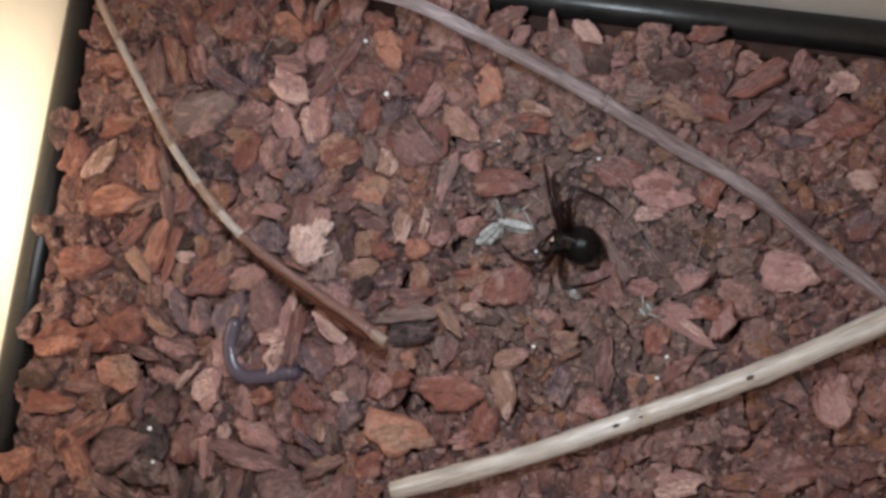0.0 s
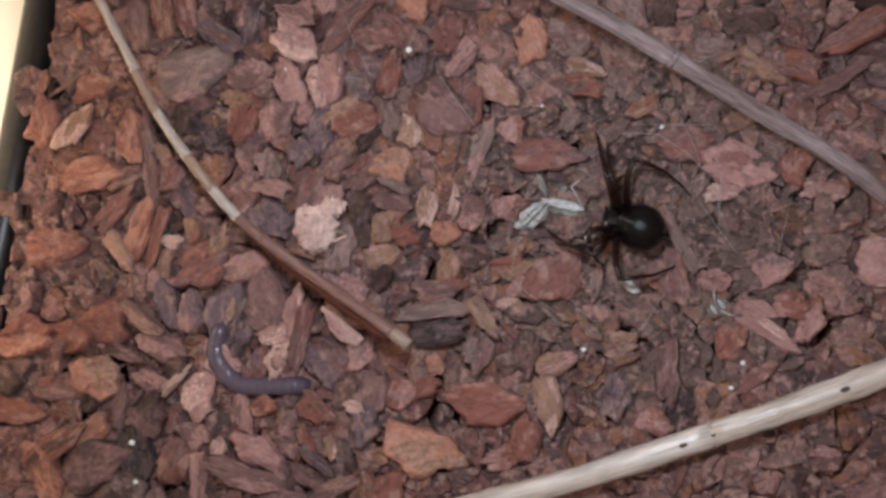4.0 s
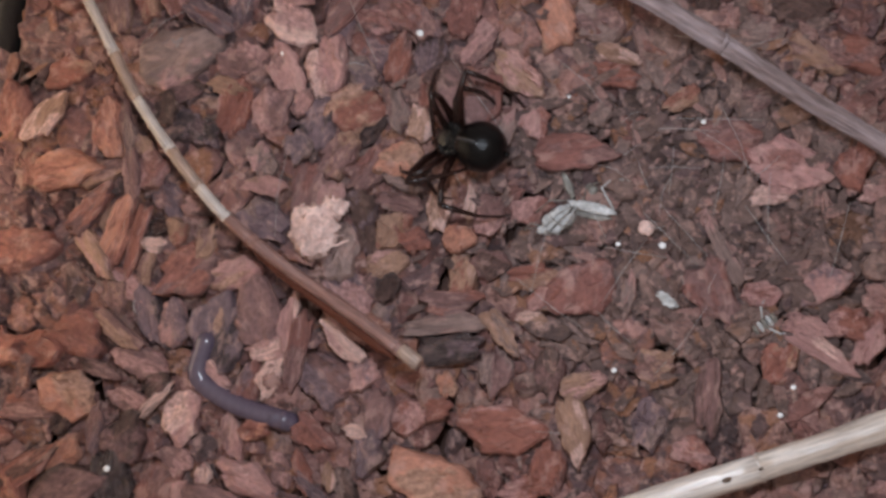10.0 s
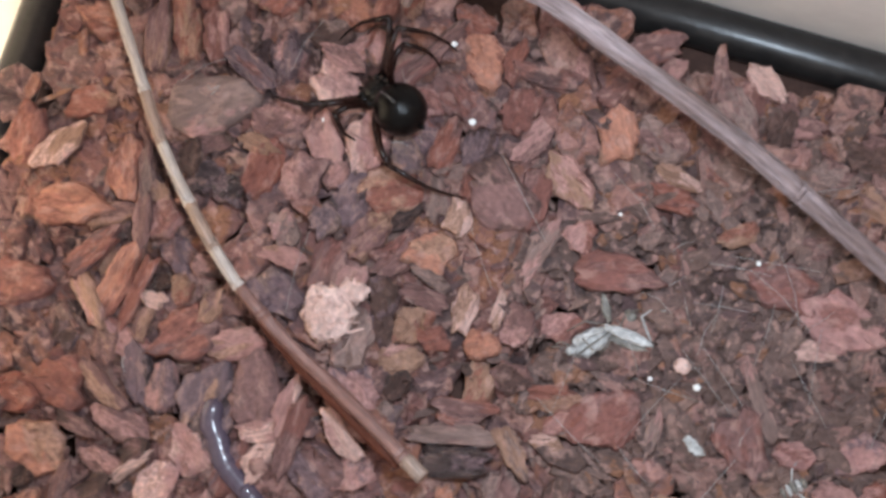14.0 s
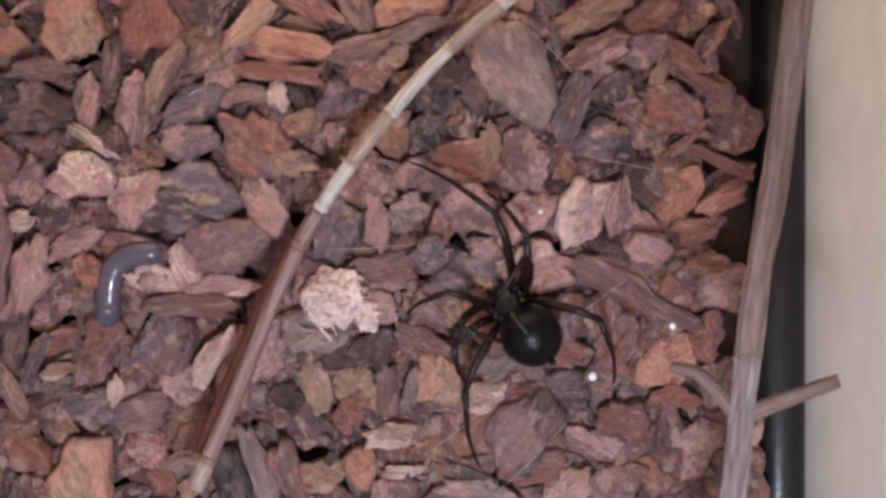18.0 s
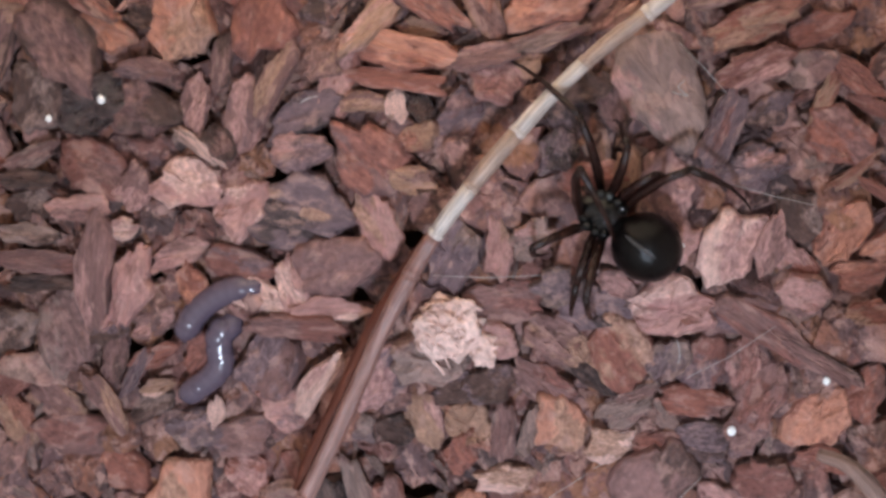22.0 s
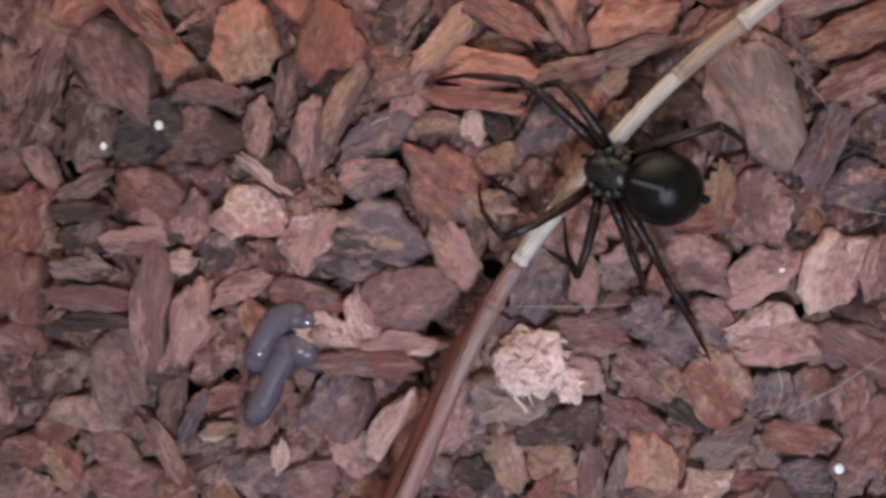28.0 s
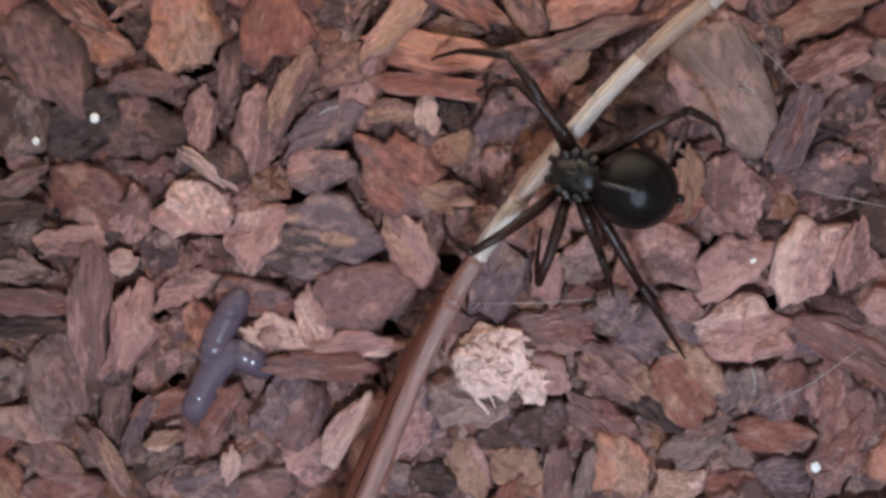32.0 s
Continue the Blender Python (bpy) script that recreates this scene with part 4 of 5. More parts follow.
def evenly(points, n):
    """n points at even steps along a smooth line."""
    path = smooth_path([(x, y, 0) for x, y in points], 8)
    gone = [0.0]
    for a, b in zip(path, path[1:]):
        gone.append(gone[-1] + (b - a).length)
    out, i = [], 0
    for k in range(n):
        s = gone[-1] * k / (n - 1)
        while i < len(path) - 2 and gone[i + 1] < s:
            i += 1
        out.append(path[i].lerp(path[i + 1], (s - gone[i]) / max(1e-9, gone[i + 1] - gone[i])))
    return out


def worm_points(points, level):
    if len(points) > 6:
        # it dives under the bark in the middle and comes up again
        a, b = evenly(points[:4], 12), evenly(points[5:], 12)
        zs = [-0.12, 0.02] + [level] * 8 + [level - 0.12, level - 0.35, -0.45, -0.45, -0.4] + [level - 0.06] + [level] * 8 + [level - 0.08, level - 0.25, level - 0.5]
        line = a + [a[-1].lerp(b[0], k / 4) for k in (1, 2, 3)] + b
        return [Vector((p.x, p.y, z * CM)) for p, z in zip(line, zs)]
    path = smooth_path([(x, y, 0) for x, y in points], 8)
    gone = [0.0]
    for a, b in zip(path, path[1:]):
        gone.append(gone[-1] + (b - a).length)
    out = []
    for k in range(PIECES + 1):
        s = k * STEP * CM
        if s <= gone[-1]:
            i = max(j for j in range(len(gone)) if gone[j] <= s)
            i = min(i, len(path) - 2)
            f = (s - gone[i]) / max(1e-9, gone[i + 1] - gone[i])
            p = path[i].lerp(path[i + 1], f)
            z = level
        else:
            e = (path[-1] - path[-2]).normalized()
            over = s - gone[-1]
            p = path[-1] + e * over * 0.5
            z = level - 90 * over
        z = z - 0.3 * max(0, 1 - k / 3)
        out.append(Vector((p.x, p.y, max(-0.55, z) * CM)))
    return out


def motions():
    times = sorted({r[0] for r in BODY} | {k * 0.5 for k in range(65)})
    walk(spider, [(t, body_pose(t)) for t in times])
    for key, (upper, lower) in LEGS.items():
        both = [(t, *leg_poses(key, t)) for t in times]
        walk(upper, [(t, a) for t, a, b in both])
        walk(lower, [(t, b) for t, a, b in both])
    shapes = [(t, worm_points(p, 0.10 if t < 15 else 0.15)) for t, *p in WORM]
    for k, ob in enumerate(RINGS):
        rows, last = [], None
        for t, p in shapes:
            d = p[k + 1] - p[k]
            yaw = math.degrees(math.atan2(d.y, d.x))
            tip = -math.degrees(math.asin(max(-1, min(1, d.z / max(1e-9, d.length)))))
            if last is not None:
                yaw = last + (yaw - last + 180) % 360 - 180
            if last is not None and abs(yaw - last) > 80:
                yaw = last + math.copysign(80, yaw - last)
            last = yaw
            c = (p[k] + p[k + 1]) / 2
            rows.append((t, pose(c.x, c.y, c.z, 0, tip, yaw)))
        walk(ob, rows)


# ---- the named chips ----
chip(-3.85, -3.91, 0.76, 0.44, 88, "to")
chip(-3.35, -3.51, 1.09, 0.69, 30, "db")
chip(-3.44, -3.08, 0.61, 0.39, 35, "ot")
chip(-3.51, -4.62, 0.56, 0.36, 157, "tb")
chip(-3.29, -4.33, 1.13, 0.32, 147, "bd")
chip(-2.86, -4.00, 0.67, 0.58, 147, "dg")
chip(-2.70, -3.34, 0.87, 0.60, 80, "kk")
chip(-2.50, -2.81, 0.61, 0.59, 41, "db")
chip(-2.95, -2.71, 0.74, 0.27, 70, "bu")
chip(-2.56, -4.52, 0.56, 0.27, 20, "pb")
chip(-2.07, -4.85, 0.71, 0.64, 168, "rx")
chip(-2.26, -4.10, 0.68, 0.22, 103, "bg")
chip(-2.06, -4.17, 0.56, 0.21, 80, "dk")
chip(-2.05, -3.48, 0.80, 0.53, 61, "rb")
chip(-1.73, -2.52, 0.66, 0.55, 61, "pP")
chip(-1.79, -3.06, 0.48, 0.34, 138, "bp")
chip(-1.68, -3.70, 0.70, 0.28, 80, "pb")
chip(-1.82, -4.28, 0.51, 0.34, 80, "dg")
chip(-3.35, -2.20, 0.80, 0.64, 158, "ot")
chip(-3.27, -1.39, 0.85, 0.66, 169, "xr")
chip(-2.51, -2.29, 0.63, 0.34, 153, "bp")
chip(-2.35, -1.79, 0.75, 0.39, 161, "bp")
chip(-3.46, -2.61, 0.40, 0.32, 79, "db")
chip(-2.07, -2.29, 0.63, 0.15, 41, "Pg")
chip(-2.09, -2.07, 0.38, 0.28, 30, "db")
chip(-2.88, -1.88, 0.59, 0.21, 164, "bd")
chip(-3.27, -0.70, 0.59, 0.39, 79, "du")
chip(-2.62, -1.37, 0.80, 0.26, 144, "bt")
chip(-2.72, -0.91, 0.53, 0.46, 139, "tb")
chip(-2.99, -0.34, 0.79, 0.29, 124, "tp")
chip(-2.67, -0.05, 1.17, 0.37, 71, "ox")
chip(-2.42, -0.20, 1.01, 0.22, 76, "xp")
chip(-2.87, 0.15, 0.50, 0.25, 79, "tb")
chip(-3.06, 0.29, 0.84, 0.31, 45, "bx")
chip(-2.95, 0.80, 0.67, 0.31, 20, "tb")
chip(-2.49, 0.72, 0.72, 0.23, 94, "bp")
chip(-2.16, -0.20, 0.33, 0.24, 160, "Pg")
chip(-2.26, -0.50, 0.48, 0.21, 84, "bt")
# fills a dark gap between chips; the gap's shade is in its tone
chip(-2.12, 0.02, 0.29, 0.29, 80, "kd")
chip(-1.84, -0.04, 0.36, 0.29, 80, "tx")
chip(-1.97, 0.41, 0.57, 0.46, 110, "ub")
chip(-1.71, -0.60, 0.96, 0.67, 35, "bx")
chip(-2.23, -1.17, 0.85, 0.45, 94, "uk")
chip(-1.88, -1.26, 0.63, 0.37, 88, "pu")
chip(-1.41, -0.18, 0.48, 0.29, 80, "tb")
chip(-1.38, -1.30, 0.99, 0.60, 72, "ut")
chip(-1.43, -1.97, 0.64, 0.47, 134, "pP")
chip(-1.02, -0.62, 0.69, 0.42, 20, "pt")
chip(-1.13, -0.03, 0.43, 0.34, 80, "bd")
chip(-2.88, 1.41, 0.78, 0.41, 94, "ox")
chip(-2.56, 1.31, 0.91, 0.22, 99, "bg")
chip(-2.67, 1.94, 0.54, 0.28, 120, "bp")
chip(-2.31, 1.11, 0.41, 0.26, 110, "tb")
chip(-1.88, 2.39, 1.17, 0.74, 20, "gp")
chip(-2.41, 2.89, 0.58, 0.34, 30, "bg")
chip(-1.88, 1.91, 0.64, 0.35, 20, "db")
chip(-2.05, 1.66, 0.45, 0.31, 90, "dg")
chip(-1.96, 3.24, 0.72, 0.31, 105, "rp")
chip(-1.46, 2.89, 0.77, 0.30, 147, "ur")
chip(-1.56, 3.33, 0.44, 0.34, 142, "ud")
chip(-1.02, 3.07, 0.68, 0.47, 106, "up")
chip(-1.15, 1.93, 0.59, 0.24, 166, "to")
chip(-0.96, 2.28, 0.71, 0.58, 156, "bp")
chip(-0.27, 2.78, 0.74, 0.52, 157, "Pp")
chip(-0.29, 3.16, 0.61, 0.27, 160, "pb")
chip(-1.47, -5.00, 0.76, 0.54, 152, "rb")
chip(-1.49, -4.29, 0.62, 0.23, 76, "gd")
chip(-1.19, -4.26, 0.91, 0.25, 79, "br")
chip(-0.95, -4.31, 0.81, 0.20, 81, "dk")
chip(-1.02, -3.66, 1.21, 0.36, 164, "bp")
chip(-0.75, -3.33, 0.93, 0.45, 160, "pP")
chip(-1.39, -3.29, 0.35, 0.24, 81, "Pp")
chip(-1.04, -2.76, 0.65, 0.32, 90, "pb")
chip(-0.85, -2.11, 0.73, 0.34, 71, "ru")
chip(-0.71, -2.66, 0.43, 0.29, 31, "xo")
chip(-0.88, -5.13, 0.72, 0.47, 62, "rb")
chip(-0.53, -4.77, 0.64, 0.48, 114, "gd")
chip(-0.40, -4.17, 0.87, 0.59, 9, "gb")
chip(-0.37, -3.67, 0.41, 0.34, 81, "du")
chip(-0.35, -3.17, 0.50, 0.27, 100, "bp")
chip(-0.04, -3.68, 0.55, 0.29, 148, "bd")
chip(-0.01, -4.94, 0.59, 0.40, 114, "rx")
chip(-0.02, -3.18, 0.59, 0.22, 105, "xr")
chip(0.15, -3.45, 0.65, 0.16, 139, "up")
chip(0.31, -3.24, 0.37, 0.19, 101, "tP")
chip(0.36, -4.43, 0.66, 0.39, 42, "bt")
chip(0.48, -4.90, 0.57, 0.34, 20, "tx")
chip(0.70, -4.29, 0.84, 0.43, 82, "br")
chip(0.39, -3.83, 0.73, 0.25, 20, "bt")
chip(0.52, -3.38, 0.51, 0.27, 111, "dg")
chip(0.81, -2.96, 0.70, 0.45, 82, "ug")
chip(0.68, -2.66, 0.38, 0.19, 161, "PP")
chip(0.23, -5.34, 0.66, 0.36, 63, "br")
chip(-0.69, -1.11, 0.91, 0.62, 99, "bb")
chip(-0.53, -1.61, 0.60, 0.31, 18, "pP")
chip(-0.27, -1.27, 0.83, 0.25, 84, "pP")
chip(-0.50, -1.86, 0.51, 0.20, 56, "PP")
chip(-0.13, -1.62, 1.00, 0.28, 81, "rb")
chip(0.23, -1.95, 0.74, 0.58, 140, "bu")
chip(0.47, -1.48, 0.73, 0.28, 136, "Pp")
chip(0.73, -1.91, 0.56, 0.45, 82, "pu")
chip(0.93, -2.46, 0.66, 0.40, 82, "bu")
chip(0.54, -0.82, 0.81, 0.51, 142, "up")
chip(0.99, -1.21, 0.41, 0.32, 82, "gu")
chip(1.07, -0.78, 0.38, 0.30, 82, "dk")
chip(1.04, -0.46, 0.56, 0.40, 20, "tp")
chip(1.13, -0.03, 0.53, 0.46, 82, "tx")
chip(0.76, -0.06, 0.53, 0.34, 82, "du")
chip(0.39, -0.30, 0.75, 0.52, 82, "gb")
chip(0.29, 0.40, 0.41, 0.35, 81, "pt")
chip(-0.63, 0.10, 0.72, 0.50, 140, "ug")
chip(-0.61, 0.58, 0.59, 0.25, 168, "pt")
chip(-0.07, 0.51, 0.73, 0.44, 76, "br")
chip(0.72, 0.24, 0.48, 0.38, 82, "du")
chip(-0.66, 0.93, 0.44, 0.42, 81, "gp")
chip(-0.17, 1.06, 0.47, 0.40, 81, "gu")
chip(0.11, 1.38, 0.82, 0.47, 66, "uk")
chip(-0.55, 1.59, 0.61, 0.55, 81, "bp")
chip(-0.11, 1.67, 0.38, 0.25, 71, "pb")
chip(-0.37, 2.18, 0.69, 0.52, 91, "pb")
chip(0.23, 2.14, 0.78, 0.58, 104, "pP")
chip(0.39, 2.80, 0.70, 0.41, 76, "bu")
chip(0.38, 1.01, 0.67, 0.45, 51, "bt")
chip(0.59, 1.60, 0.75, 0.60, 30, "xt")
chip(0.78, 0.76, 0.69, 0.38, 40, "br")
chip(1.21, 0.90, 0.58, 0.50, 170, "ot")
chip(1.21, 0.33, 0.61, 0.24, 165, "bg")
chip(1.24, 0.58, 0.54, 0.22, 163, "gd")
chip(0.82, 1.30, 0.54, 0.25, 35, "dk")
chip(1.17, 1.61, 0.67, 0.32, 108, "gb")
chip(0.72, 2.06, 0.47, 0.35, 142, "gu")
chip(0.79, 2.37, 0.58, 0.43, 142, "ru")
chip(0.82, 2.76, 0.54, 0.32, 162, "pr")
chip(1.19, 2.24, 0.70, 0.33, 71, "xb")
chip(1.18, 2.88, 0.67, 0.42, 143, "br")
chip(1.55, 2.32, 0.58, 0.31, 82, "du")
chip(1.53, 2.69, 0.48, 0.39, 113, "bu")
chip(1.50, 1.35, 0.46, 0.33, 82, "Pt")
chip(1.57, 1.83, 0.53, 0.26, 77, "rx")
chip(-2.46, 3.41, 0.69, 0.26, 90, "tx")
chip(-1.17, 3.92, 0.70, 0.52, 46, "xb")
chip(-0.84, 4.03, 0.61, 0.12, 117, "tx")
chip(-0.28, 3.85, 0.65, 0.41, 147, "ox")
chip(-2.23, 3.90, 0.60, 0.32, 91, "xb")
chip(-1.72, 4.15, 0.55, 0.23, 51, "xr")
chip(-1.87, 4.48, 0.48, 0.21, 132, "xd")
chip(-1.57, 3.84, 0.55, 0.16, 142, "tx")
chip(-1.41, 4.28, 0.50, 0.15, 51, "rx")
chip(-0.54, 4.34, 0.73, 0.14, 51, "xr")
chip(-0.16, 4.25, 0.55, 0.24, 102, "xo")
chip(0.26, 3.40, 0.48, 0.43, 81, "pb")
chip(0.16, 3.98, 0.56, 0.31, 86, "xo")
chip(0.51, 4.00, 0.44, 0.24, 92, "xt")
chip(0.65, 3.13, 1.23, 0.35, 43, "br")
chip(1.49, 3.38, 0.67, 0.51, 143, "ox")
chip(1.87, 3.38, 0.57, 0.25, 77, "xr")
chip(1.27, 3.85, 0.55, 0.37, 153, "xb")
chip(2.03, 2.78, 0.56, 0.45, 82, "rd")
chip(1.68, 2.18, 0.52, 0.31, 72, "ud")
chip(1.93, 1.69, 0.94, 0.73, 142, "bd")
chip(2.24, 2.42, 0.64, 0.33, 51, "pb")
chip(2.36, 1.71, 0.71, 0.35, 82, "rb")
chip(2.75, 1.98, 0.79, 0.45, -43, "tp")
chip(3.24, 2.66, 0.66, 0.49, -72, "ot")
chip(3.80, 2.63, 0.65, 0.53, -2, "gb")
chip(4.05, 2.20, 0.58, 0.22, -22, "tP")
chip(3.91, 1.98, 0.79, 0.37, -2, "xb")
chip(2.97, 1.34, 0.40, 0.37, 80, "px")
chip(3.82, 1.46, 0.34, 0.29, 60, "gb")
chip(3.53, 0.97, 1.02, 0.45, 3, "rb")
chip(1.72, 0.24, 0.59, 0.31, 75, "Pt")
chip(2.15, 0.30, 0.47, 0.15, 80, "Pt")
chip(2.39, 0.15, 0.49, 0.41, 60, "bp")
chip(2.94, 0.25, 0.55, 0.42, 30, "rp")
chip(1.39, -0.15, 0.44, 0.34, -0, "xr")
chip(4.83, 1.61, 0.48, 0.25, 19, "tx")
chip(5.74, 1.56, 0.60, 0.31, 14, "gb")
chip(5.42, 1.06, 0.80, 0.57, -1, "rb")
chip(6.17, 0.77, 0.97, 0.65, -11, "pr")
chip(5.95, 0.37, 0.53, 0.25, -1, "pP")
chip(6.54, 2.14, 0.76, 0.38, -28, "tb")
chip(6.65, 0.96, 0.35, 0.25, -32, "gb")
chip(7.17, 0.39, 0.36, 0.25, -1, "pP")
chip(6.93, 0.74, 0.54, 0.42, 70, "xr")
chip(5.33, -0.28, 0.98, 0.19, -67, "gp")
chip(2.03, -0.65, 0.57, 0.38, 70, "tx")
chip(2.42, -0.49, 0.48, 0.40, -0, "bd")
chip(1.92, -0.97, 0.78, 0.31, 0, "bx")
chip(2.95, -0.64, 0.71, 0.33, 10, "xt")
chip(3.11, -0.89, 0.49, 0.27, 20, "xp")
chip(3.59, -0.78, 0.84, 0.73, 60, "rb")
chip(1.87, -1.22, 1.17, 0.29, 5, "gb")
chip(2.59, -1.36, 0.66, 0.26, -51, "tg")
chip(2.95, -1.18, 0.38, 0.20, 0, "tP")
chip(1.93, -1.58, 0.80, 0.36, 6, "ku")
chip(1.46, -1.99, 0.52, 0.32, 11, "rb")
chip(1.87, -2.02, 0.33, 0.27, 82, "ot")
chip(2.48, -1.88, 0.66, 0.44, 80, "bg")
chip(3.18, -1.87, 0.61, 0.44, 60, "db")
chip(3.60, -2.00, 0.58, 0.34, 21, "tp")
chip(1.36, -2.47, 0.54, 0.43, 60, "xp")
chip(1.76, -2.35, 0.35, 0.29, 1, "xr")
chip(2.58, -2.58, 1.07, 0.60, 5, "xp")
chip(3.53, -2.59, 0.83, 0.36, -76, "tP")
chip(4.42, -2.48, 0.62, 0.43, 60, "ug")
chip(4.51, -1.75, 0.47, 0.39, 1, "tb")
chip(3.17, -3.07, 0.63, 0.44, 70, "xb")
chip(1.71, -3.23, 1.12, 0.77, 2, "ot")
chip(2.92, -3.32, 0.76, 0.35, 12, "xp")
chip(5.19, -0.85, 0.88, 0.57, -73, "br")
chip(5.80, -0.86, 0.45, 0.31, 10, "pr")
chip(6.59, -0.72, 0.59, 0.50, 0, "pu")
chip(6.03, -1.69, 0.61, 0.42, 82, "xt")
chip(6.54, -1.55, 0.92, 0.25, -31, "pP")
chip(6.39, -1.24, 0.61, 0.25, -10, "pb")
chip(6.82, -1.20, 0.44, 0.39, 0, "xp")
chip(5.16, -2.14, 0.91, 0.34, 82, "bd")
chip(4.98, -2.82, 0.50, 0.36, -19, "px")
chip(7.08, -1.42, 0.69, 0.39, 80, "px")
chip(4.17, -0.89, 0.65, 0.17, 80, "gp")
chip(-1.85, 1.42, 0.53, 0.45, -1, "uk")
chip(-1.49, 1.29, 0.42, 0.39, -1, "ku")
chip(-1.08, 1.65, 0.75, 0.45, 83, "xp")
chip(-3.49, 2.22, 0.67, 0.46, -2, "xt")
chip(-3.78, 1.57, 0.80, 0.36, 59, "tP")
chip(-3.46, 0.87, 0.99, 0.52, 10, "ox")
chip(-4.07, 0.86, 0.56, 0.41, 81, "tx")
chip(-4.29, 1.64, 0.79, 0.53, 70, "rx")
chip(-2.49, -0.75, 0.66, 0.36, -38, "px")
chip(-2.26, 0.82, 0.51, 0.45, 60, "pr")
chip(-0.44, -1.99, 0.58, 0.18, 60, "PP")
chip(0.05, -2.72, 0.62, 0.39, -48, "rx")
chip(-3.88, -1.65, 0.87, 0.47, 10, "xb")
chip(-3.85, -2.41, 0.96, 0.44, -8, "xb")
chip(-3.95, -3.25, 1.08, 0.36, 39, "xd")
chip(-2.76, 3.20, 0.97, 0.31, 95, "bt")
chip(-2.36, 3.24, 0.78, 0.35, 95, "xt")
chip(-0.47, 3.47, 0.55, 0.38, 7, "dg")
chip(-0.08, 3.35, 0.52, 0.31, 27, "xp")
chip(0.89, 3.45, 0.92, 0.18, 48, "bd")
chip(2.72, 3.31, 0.70, 0.36, -64, "bp")
chip(4.60, 3.07, 0.77, 0.48, -56, "gb")
chip(4.95, 3.51, 0.58, 0.31, -34, "Pp")
chip(3.59, 3.77, 0.68, 0.41, 17, "bx")
chip(5.18, 3.02, 0.58, 0.34, 78, "db")
chip(3.80, 3.48, 0.42, 0.25, 69, "pb")
chip(9.05, 2.41, 0.49, 0.39, -8, "Pp")
chip(9.12, 1.80, 0.82, 0.57, -23, "rx")
chip(8.58, 1.61, 0.67, 0.48, 19, "pr")
chip(7.71, 2.52, 1.01, 0.38, 24, "xb")
chip(7.51, 1.89, 1.04, 0.22, 29, "bg")
chip(6.90, 2.14, 0.75, 0.45, -13, "xb")
chip(5.85, 2.49, 0.58, 0.40, 8, "gb")
chip(5.51, 2.99, 0.36, 0.25, -3, "pb")
chip(6.34, 2.79, 0.69, 0.46, -3, "db")
chip(9.33, 0.83, 0.44, 0.33, -2, "Pp")
chip(7.72, 1.01, 0.58, 0.35, -33, "pb")
chip(6.91, 3.34, 0.61, 0.27, -3, "bx")
chip(8.24, 2.02, 0.73, 0.49, -2, "du")
chip(8.24, 1.51, 0.64, 0.20, -12, "ub")
chip(7.39, 0.34, 0.43, 0.28, -1, "pP")
chip(9.34, 0.08, 0.60, 0.45, 60, "ru")
chip(8.77, -2.69, 0.84, 0.63, -72, "px")
chip(-4.07, -0.25, 0.99, 0.60, 8, "xr")
chip(-4.59, -1.66, 0.95, 0.59, 28, "xo")
chip(-4.96, -2.26, 0.72, 0.46, -0, "db")
chip(-4.62, -2.76, 0.91, 0.40, 0, "xr")
chip(-4.18, -3.65, 0.94, 0.54, -56, "xo")
chip(-5.26, -3.86, 0.71, 0.51, 19, "ox")
chip(1.16, -3.78, 0.59, 0.47, 59, "xo")
chip(-2.10, 4.71, 0.58, 0.17, 12, "db")
chip(-3.56, 3.31, 0.75, 0.46, -11, "xo")
chip(2.53, 1.08, 0.92, 0.27, 61, "gp")
chip(2.02, -0.14, 0.43, 0.35, 1, "ox")
chip(8.01, -3.77, 0.96, 0.71, 1, "rb")
chip(6.32, -4.06, 0.77, 0.47, 1, "pP")
chip(7.23, -3.28, 0.44, 0.36, 1, "bp")
chip(8.18, -0.60, 0.89, 0.64, -1, "pP")
chip(8.44, 2.65, 0.65, 0.44, 60, "bp")
chip(-1.14, -1.50, 0.84, 0.47, 72, "uk")
loose_bark()


# ---- small things among the bark ----
M_CLUMP = material("pale_fibre", ((0.66, 0.42, 0.36), (0.92, 0.68, 0.61)), by="none", rough=0.85, grain=1400, bump=0.8, blotch=500)
M_SILVER = material("dry_wing", ((0.16, 0.155, 0.15), (0.78, 0.78, 0.77)), by="none", rough=0.3, grain=1600, bump=0.4, blotch=700, spec=0.6)
M_HUSK = material("grey_husk", ((0.06, 0.055, 0.05), (0.34, 0.31, 0.27)), by="none", rough=0.4, grain=900, bump=0.3, blotch=900, spec=0.5)
M_GLINT = material("white_grain", ((0.80, 0.80, 0.80), (0.9, 0.9, 0.9)), by="none", rough=0.2, shades=(0.95, 1.05))
M_SILK_GLINT = material("white_silk_glint", ((0.36, 0.34, 0.34), (0.6, 0.58, 0.57)), by="none", rough=0.25, grain=2600, bump=0.5, spec=0.5)
M_SILK = material("silk", ((0.38, 0.36, 0.35), (0.52, 0.50, 0.49)), by="none", rough=0.35, spec=0.5)


def lump_bm(rx, ry, rz, seed, rough=0.2, seg=22):
    bm = bmesh.new()
    bmesh.ops.create_icosphere(bm, subdivisions=4, radius=1)
    for v in bm.verts:
        d = v.co.normalized()
        h = 1 + rough * noise.fractal(d * 2.1 + Vector((seed, 0, 0)), 0.8, 2.1, 5)
        v.co = Vector((d.x * rx * h, d.y * ry * h, d.z * rz * h)) * CM
    return bm


